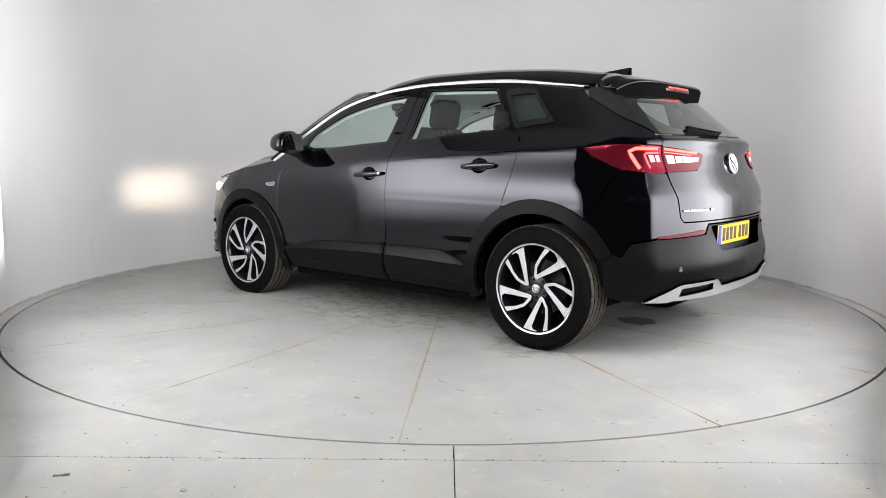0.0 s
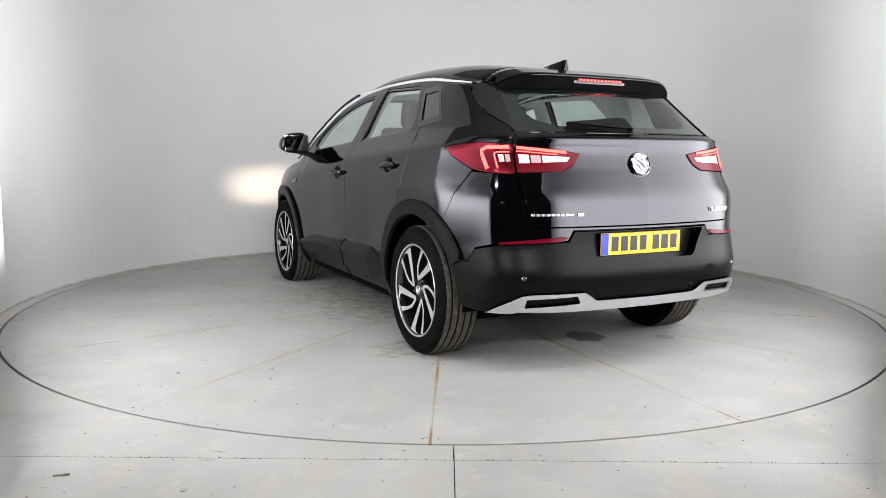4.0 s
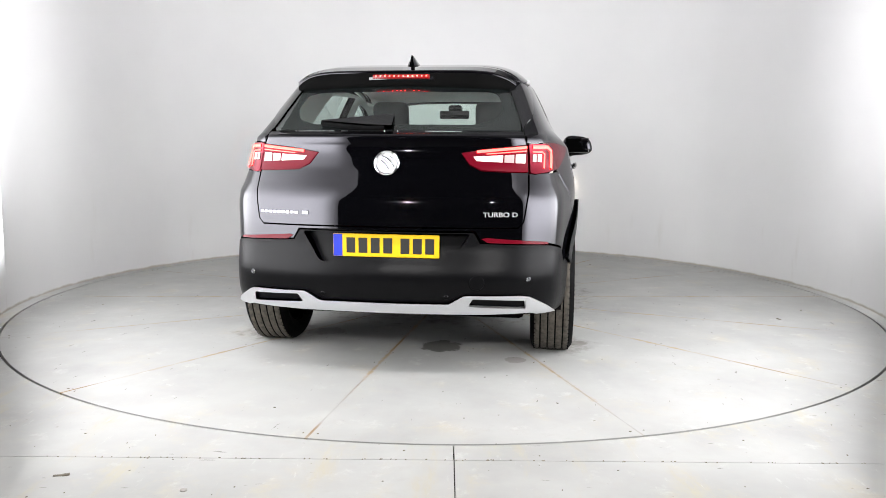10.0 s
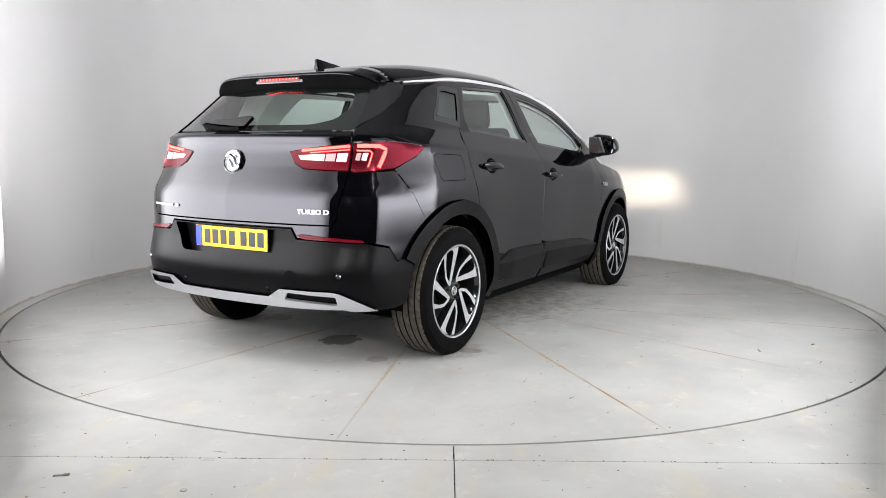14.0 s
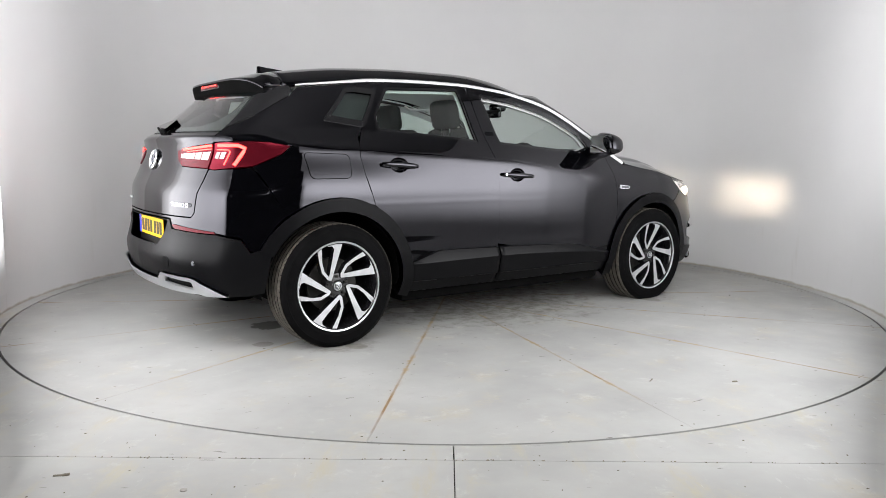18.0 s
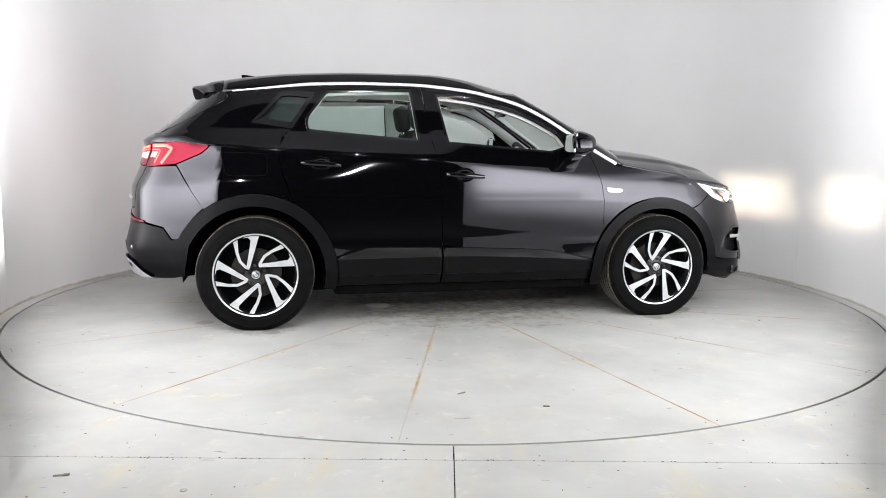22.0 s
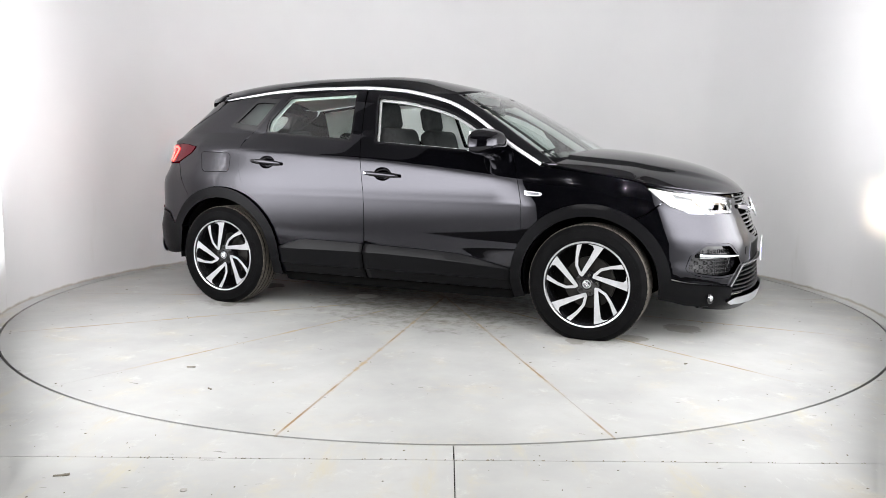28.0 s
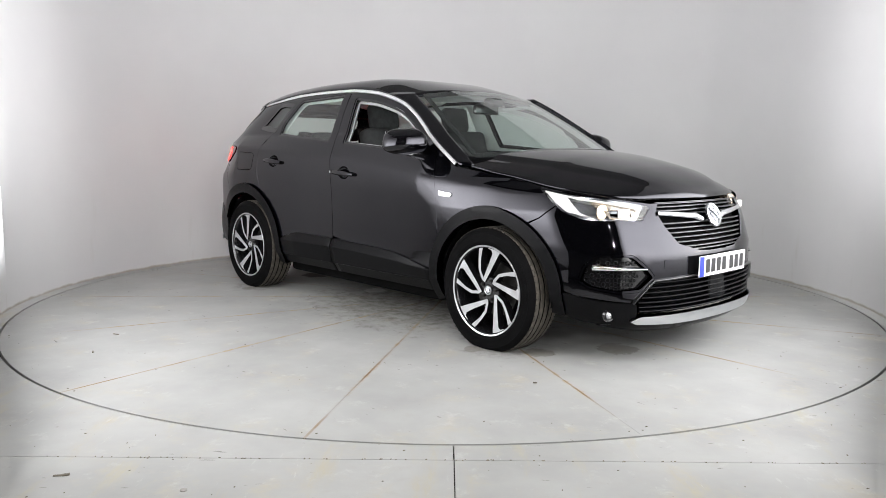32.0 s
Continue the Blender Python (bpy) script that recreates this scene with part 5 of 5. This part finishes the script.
        strip("chrome_blade", nose, [up(.766, .524), up(.69, .521), up(.575, .519)], .034, CHROME, pd, lift=.002, thick=.02, taper=.8)
        panel("intake_lip", nose, pod, PAINT, pd, holes=[shrink(pod, .014)], lift=.001, gap=.001, turn_in=.04, step=.03)
        for r_ in range(7):
            for c_ in range(8):
                y, z = .60 + .026 * c_ + .013 * (r_ % 2), .415 + .022 * r_
                if z > .575 or (y < .60 + abs(z - .49) * .3) or y > .79 or abs(z - .523) < .02:
                    continue
                p, n = chart_points(nose, [up(y, z)], -.03)
                bm = bmesh.new()
                lathe(bm, [(.010, .0), (.0115, .006), (.013, .0)], 6, Matrix.Translation(p[0]) @ Vector(n[0]).to_track_quat("Y", "Z").to_matrix().to_4x4())
                part("honeycomb_cell", bm, MATT, pd)
        # dark lower corner with the fog lamp
        o = [ux(1.80, .385), ux(1.86, .372), up(.78, .360), up(.65, .345), up(.62, .338), up(.612, .29), up(.60, .232), up(.70, .222)] + [ux(x, z) for x, z in ((1.88, .228), (1.80, .25), (1.785, .30))]
        lowc = panel("lower_corner", nose, rounded(o, .008), MATT, bumper, lift=.006, turn_in=.03, label="dark grey plastic lower bumper corner")
        p, n = chart_points(nose, [up(.705, .278)], .004)
        m = Matrix.Translation(p[0]) @ Vector((.9, s * .35, 0)).to_track_quat("Y", "Z").to_matrix().to_4x4()
        bm = bmesh.new()
        lathe(bm, [(.0001, .011), (.009, .010), (.018, .005), (.021, .0)], 24, m)
        part("fog_lamp", bm, SATIN, lowc, "small round fog lamp")
        bm = bmesh.new()
        lathe(bm, [(.021, .005), (.030, .007), (.036, -.004)], 24, m)
        part("fog_lamp_ring", bm, GLOSS, lowc)
    # lower intake
    o = mirror_pts([(ny(-y, z), z) for y, z in ((.25, .461), (.53, .452), (.585, .398), (.625, .338), (.61, .285), (.45, .282), (.2, .288))])
    intake = panel("lower_intake", nose, rounded(o, .01), DARK, bumper, lift=-.05, gap=-.01, turn_in=0, label="black lower air intake with slats")
    for z in (.445, .420, .395, .370, .345, .320, .298):
        w = float(curve([(.285, .60), (.338, .615), (.398, .58), (.452, .525)])(z)) - .005
        strip("intake_slat", nose, [(ny(-w, z), z), (ny(w, z), z)], .010, MATT, intake, lift=-.014, thick=.03)
    o = [(ny(y, z), z) for y, z in ((-.075, .450), (.075, .450), (.085, .325), (-.085, .325))]
    panel("radar_cover", nose, rounded(o, .008), MATT, intake, lift=-.002, turn_in=.03)
    strip("intake_frame", nose, [(ny(-.64, .343), .343), (ny(-.592, .40), .40), (ny(-.535, .458), .458), (ny(-.25, .467), .467), (ny(.25, .467), .467), (ny(.535, .458), .458), (ny(.592, .40), .40), (ny(.64, .343), .343)], .012, GLOSS, intake, lift=.002, thick=.03)
    # skid trim
    o = mirror_pts([(ny(-y, z), z) for y, z in ((.20, .282), (.45, .281), (.60, .279), (.635, .255), (.60, .238), (.40, .230), (.2, .228))])
    panel("front_trim", nose, rounded(o, .012), SATIN, bumper, lift=.020, turn_in=.04, step=.03, label="satin silver front skid trim")
    o = mirror_pts([(ny(-y, z), z) for y, z in ((.20, .236), (.62, .242), (.70, .21), (.55, .185), (.2, .175))])
    panel("front_underlip", nose, dense(o), MATT, bumper, lift=.0, turn_in=.05)
    plate(car, 2.272, .512, 1, WHITE_PLATE)
    o = rounded([(ny(y, z), z) for y, z in ((-.475, .512), (-.418, .512), (-.418, .562), (-.475, .562))], .01)
    panel("tow_cover", nose, o, PAINT, bumper, lift=.0015, turn_in=.003)


def side_details(car):
    for sgn in (-1, 1):
        ch = side(sgn)
        # handles
        for x0, x1, z0, z1 in ((-.150, .105, .966, .950), (-1.055, -.812, 1.032, 1.018)):
            rows = []
            for k, d in ((1.03, .001), (1.0, .0), (.96, -.006), (.85, -.015), (.6, -.022), (.3, -.024), (.02, -.025)):
                ring = handle_cup((x0 + x1) / 2, (z0 + z1) / 2 + .004, k)
                rows.append([tuple(q) for q in chart_points(ch, ring + ring[:1], d)[0]])
            h = sheet("handle_cup", rows, PAINT, car, "dark scooped door handle recess")
            p, n = chart_points(ch, [(x0 + (x1 - x0) * t, z0 + (z1 - z0) * t) for t in np.linspace(0, 1, 14)], 0)
            rows = []
            for k in range(14):
                t = k / 13
                d = .034 * math.sin(math.pi * min(1, max(0, .06 + .88 * t))) ** .35
                w = .0155 * (1 - .35 * abs(2 * t - 1) ** 3)
                rows.append([tuple(p[k] + n[k] * (d + e) + np.array([0, 0, w * c])) for c, e in ((0, -.014), (1, -.010), (1, -.002), (.4, .003), (-.4, .003), (-1, -.002), (-1, -.010), (0, -.014))])
            sheet("door_handle", rows, PAINT, h, "gloss black door handle")
            if x0 > -.5:
                q, m = chart_points(ch, [(x0 + .012, z0)], .030)
                bm = bmesh.new()
                lathe(bm, [(.0001, .003), (.007, .003), (.009, .0)], 16, Matrix.Translation(q[0]) @ Vector(m[0]).to_track_quat("Y", "Z").to_matrix().to_4x4())
                part("handle_lock", bm, CHROME, h)
        # indicator on the wing
        o = [(.945, .883), (1.05, .872), (1.062, .862), (1.045, .846), (.965, .848), (.948, .855)]
        b = panel("side_badge", ch, rounded(o, .008), SATIN, car, lift=.006, turn_in=.008, step=.02, label="chrome side badge")
        o = [(.962, .877), (1.042, .868), (1.046, .862), (1.035, .852), (.968, .854)]
        panel("badge_face", ch, rounded(o, .006), DARK_CHROME, b, lift=.0075, turn_in=.002, step=.02)
        # mirror
        bm = bmesh.new()
        bmesh.ops.create_uvsphere(bm, u_segments=28, v_segments=18, radius=1)
        for v in bm.verts:
            x, y, z = v.co
            k = 3.2
            s = (abs(x) ** k + abs(y) ** k + abs(z) ** k) ** (-1 / k) if v.co.length > 0 else 1
            x, y, z = x * s, y * s, z * s
            if x < 0:
                x *= .55
            v.co = (x * .105 - .03 * y, y * .118 * (1 - .12 * z), z * .080 * (1 - .14 * y) * (1 - .25 * max(0, x)))
            v.co = Vector((v.co.x, v.co.y * sgn, v.co.z))
        bmesh.ops.translate(bm, verts=bm.verts, vec=(.715, sgn * .985, 1.168))
        mir = part("door_mirror", bm, PAINT, car, "gloss black door mirror")
        bm = bmesh.new()
        box(bm, .075, .16, .04, Matrix.Translation((.735, sgn * .88, 1.085)) @ pose(0, 0, 0, sgn * 14, 0, 0), .014)
        part("mirror_foot", bm, GLOSS, mir)
        bm = bmesh.new()
        box(bm, .004, .185, .118, Matrix.Translation((.652, sgn * .985, 1.170)) @ pose(0, 0, 0, 0, 6, 0), .0015, 1)
        part("mirror_glass", bm, material("mirror_silver", (.9, .9, .9), rough=.02, metal=1) if sgn < 0 else bpy.data.materials["mirror_silver"], mir)


def seat(car, x, y, front=True):
    s = new("front_seat" if front else "rear_seat")
    s.parent = car
    s.matrix_local = pose(x, y, 0)
    w = .50 if front else .52
    bm = bmesh.new()
    box(bm, .50, w, .16, Matrix.Translation((.18, 0, .62)), .05, 3)
    part("seat_cushion", bm, CLOTH, s)
    bm = bmesh.new()
    h = .58 if front else .46
    vs = box(bm, .13, w, h, Matrix.Translation((-.14, 0, .70 + h / 2)) @ pose(0, 0, 0, 0, -16, 0), .05, 3)
    part("seat_back", bm, CLOTH, s)
    bm = bmesh.new()
    box(bm, .10, .26 if front else .24, .20 if front else .12, Matrix.Translation((-.27 if front else -.22, 0, 1.36 if front else 1.20)) @ pose(0, 0, 0, 0, -10, 0), .045, 3)
    hr = part("headrest", bm, CLOTH, s)
    bm = bmesh.new()
    for k in (-.05, .05):
        tube(bm, [(-.255 if front else -.215, k, 1.10), (-.265 if front else -.22, k, 1.30 if front else 1.18)], .006)
    part("headrest_posts", bm, CHROME, s)


def interior(car):
    for y in (-.37, .37):
        seat(car, .03, y)
        seat(car, -.78, y, False)
    rows = [[(x, v * (float(half(x, float(CHROME_LINE(x)))) - .05), float(ROOF_TOP(x)) - .045 - .068 * abs(v) ** 3) for x in np.linspace(-1.5, .38, 20)] for v in np.linspace(-1, 1, 15)]
    sheet("roof_lining", rows, LINING, car)
    bm = bmesh.new()
    box(bm, .42, 1.44, .20, Matrix.Translation((.92, 0, .93)), .06, 3)
    box(bm, .24, .40, .10, Matrix.Translation((.80, -.37, 1.03)), .03, 3)
    box(bm, .9, .26, .30, Matrix.Translation((.35, 0, .62)), .04, 3)
    part("dashboard", bm, DASH, car)
    bm = bmesh.new()
    m = Matrix.Translation((.55, -.37, 1.0)) @ pose(0, 0, 0, 0, -24, 0) @ pose(0, 0, 0, 0, 0, -90)
    lathe(bm, [(.185 + .014 * math.cos(a), .014 * math.sin(a)) for a in np.linspace(0, 2 * math.pi, 10, endpoint=False)], 40, m, close=True)
    box(bm, .30, .02, .05, m, .008)
    box(bm, .13, .04, .12, m, .015)
    part("steering_wheel", bm, DASH, car)
    bm = bmesh.new()
    box(bm, .03, .24, .065, Matrix.Translation((.46, 0, 1.405)), .012)
    tube(bm, [(.46, 0, 1.41), (.50, 0, 1.47)], .012)
    box(bm, .10, .11, .06, Matrix.Translation((.53, 0, 1.455)), .02)
    part("rear_view_mirror", bm, GLOSS, car)
    # inner trim of doors and pillars, luggage floor
    for sgn in (-1, 1):
        ch = side(sgn)
        o = run(BELT, .75, -1.35, 16)
        o = [(x, z - .012) for x, z in o] + [(-1.30, 1.02), (-1.05, .92), (-.84, .80), (-.76, .55), (.78, .55), (.82, .80)]
        panel("door_trim", ch, dense(o), DASH, car, lift=-.075, gap=0, turn_in=0)
        o = [(x, z - .02) for x, z in run(BELT, .70, -1.42, 20)] + chrome_run(-1.40, .60, -.012, 30)
        holes = [shrink(h, .009) for h in (rounded(REAR_WINDOW, .02), rounded(FRONT_WINDOW, .02))]
        panel("pillar_trim", ch, dense(o), LINING, car, holes=holes, lift=-.052, gap=0, turn_in=.0, label="pale inner trim round the windows")
        rows = []
        for z in np.linspace(1.06, 1.48, 16):
            xs = np.linspace(.0, 1.06, 400)
            xc = float(np.interp(-z, -(CHROME_LINE(xs) + .0), xs))
            ya, yb = float(half(xc, z)), float(half(xc, z)) * .90
            rows.append([(xc - .035, sgn * (ya - .035), z), ((xc + float(screen_x(yb, z))) / 2 - .035, sgn * ((ya + yb) / 2 - .045), z - .01), (float(screen_x(yb, z)) - .03, sgn * (yb - .01), z - .01)])
        sheet("screen_pillar_trim", rows, LINING, car, "pale inner trim of the windscreen pillar")
        for x0, x1 in ((-.86, -.56), (.06, .34)):
            bm = bmesh.new()
            zt = float(CHROME_LINE((x0 + x1) / 2)) - .015
            yt = float(half((x0 + x1) / 2, zt)) - .085
            tube(bm, [(x0, sgn * (yt + .03), zt + .012), (x0 + .03, sgn * yt, zt - .012), (x1 - .03, sgn * yt, zt - .012), (x1, sgn * (yt + .03), zt + .012)], .011)
            part("grab_handle", bm, LINING, car)
    bm = bmesh.new()
    box(bm, 1.5, 1.46, .05, Matrix.Translation((-.02, 0, .42)), .01)
    box(bm, 1.25, 1.04, .05, Matrix.Translation((-1.39, 0, .44)), .01)
    box(bm, .7, 1.10, .02, Matrix.Translation((-1.55, 0, 1.10)), .004)
    part("cabin_floor", bm, DASH, car)


def build_car():
    car = tagged(new("car"), "black compact crossover car parked on the turntable", "car")
    car_body(car)
    car_tail(car)
    bumper, lamp = car_nose(car)
    tail_details(car)
    nose_details(car, bumper, lamp)
    side_details(car)
    interior(car)
    for c in (RWC, FWC):
        for sgn in (-1, 1):
            wheel(car, c, sgn, {(-1, RWC): 0, (-1, FWC): -17.5, (1, RWC): 25, (1, FWC): -31}[sgn, c])
    car_under(car)
    return car


ring_wall()
room()
ceiling()
floor()
litter()
TABLE = turntable()
CAR = build_car()


def motions():
    """The turntable turns steadily, and the car with it."""
    times = [float(t) for t in range(33)]
    walk(TABLE, [(t, pose(0, 0, 0, 0, 0, turn(t))) for t in times])
    walk(CAR, [(t, pose(0, 0, 0, 0, 0, turn(t)) @ pose(-.0452, -.0074, .0)) for t in times])


motions()
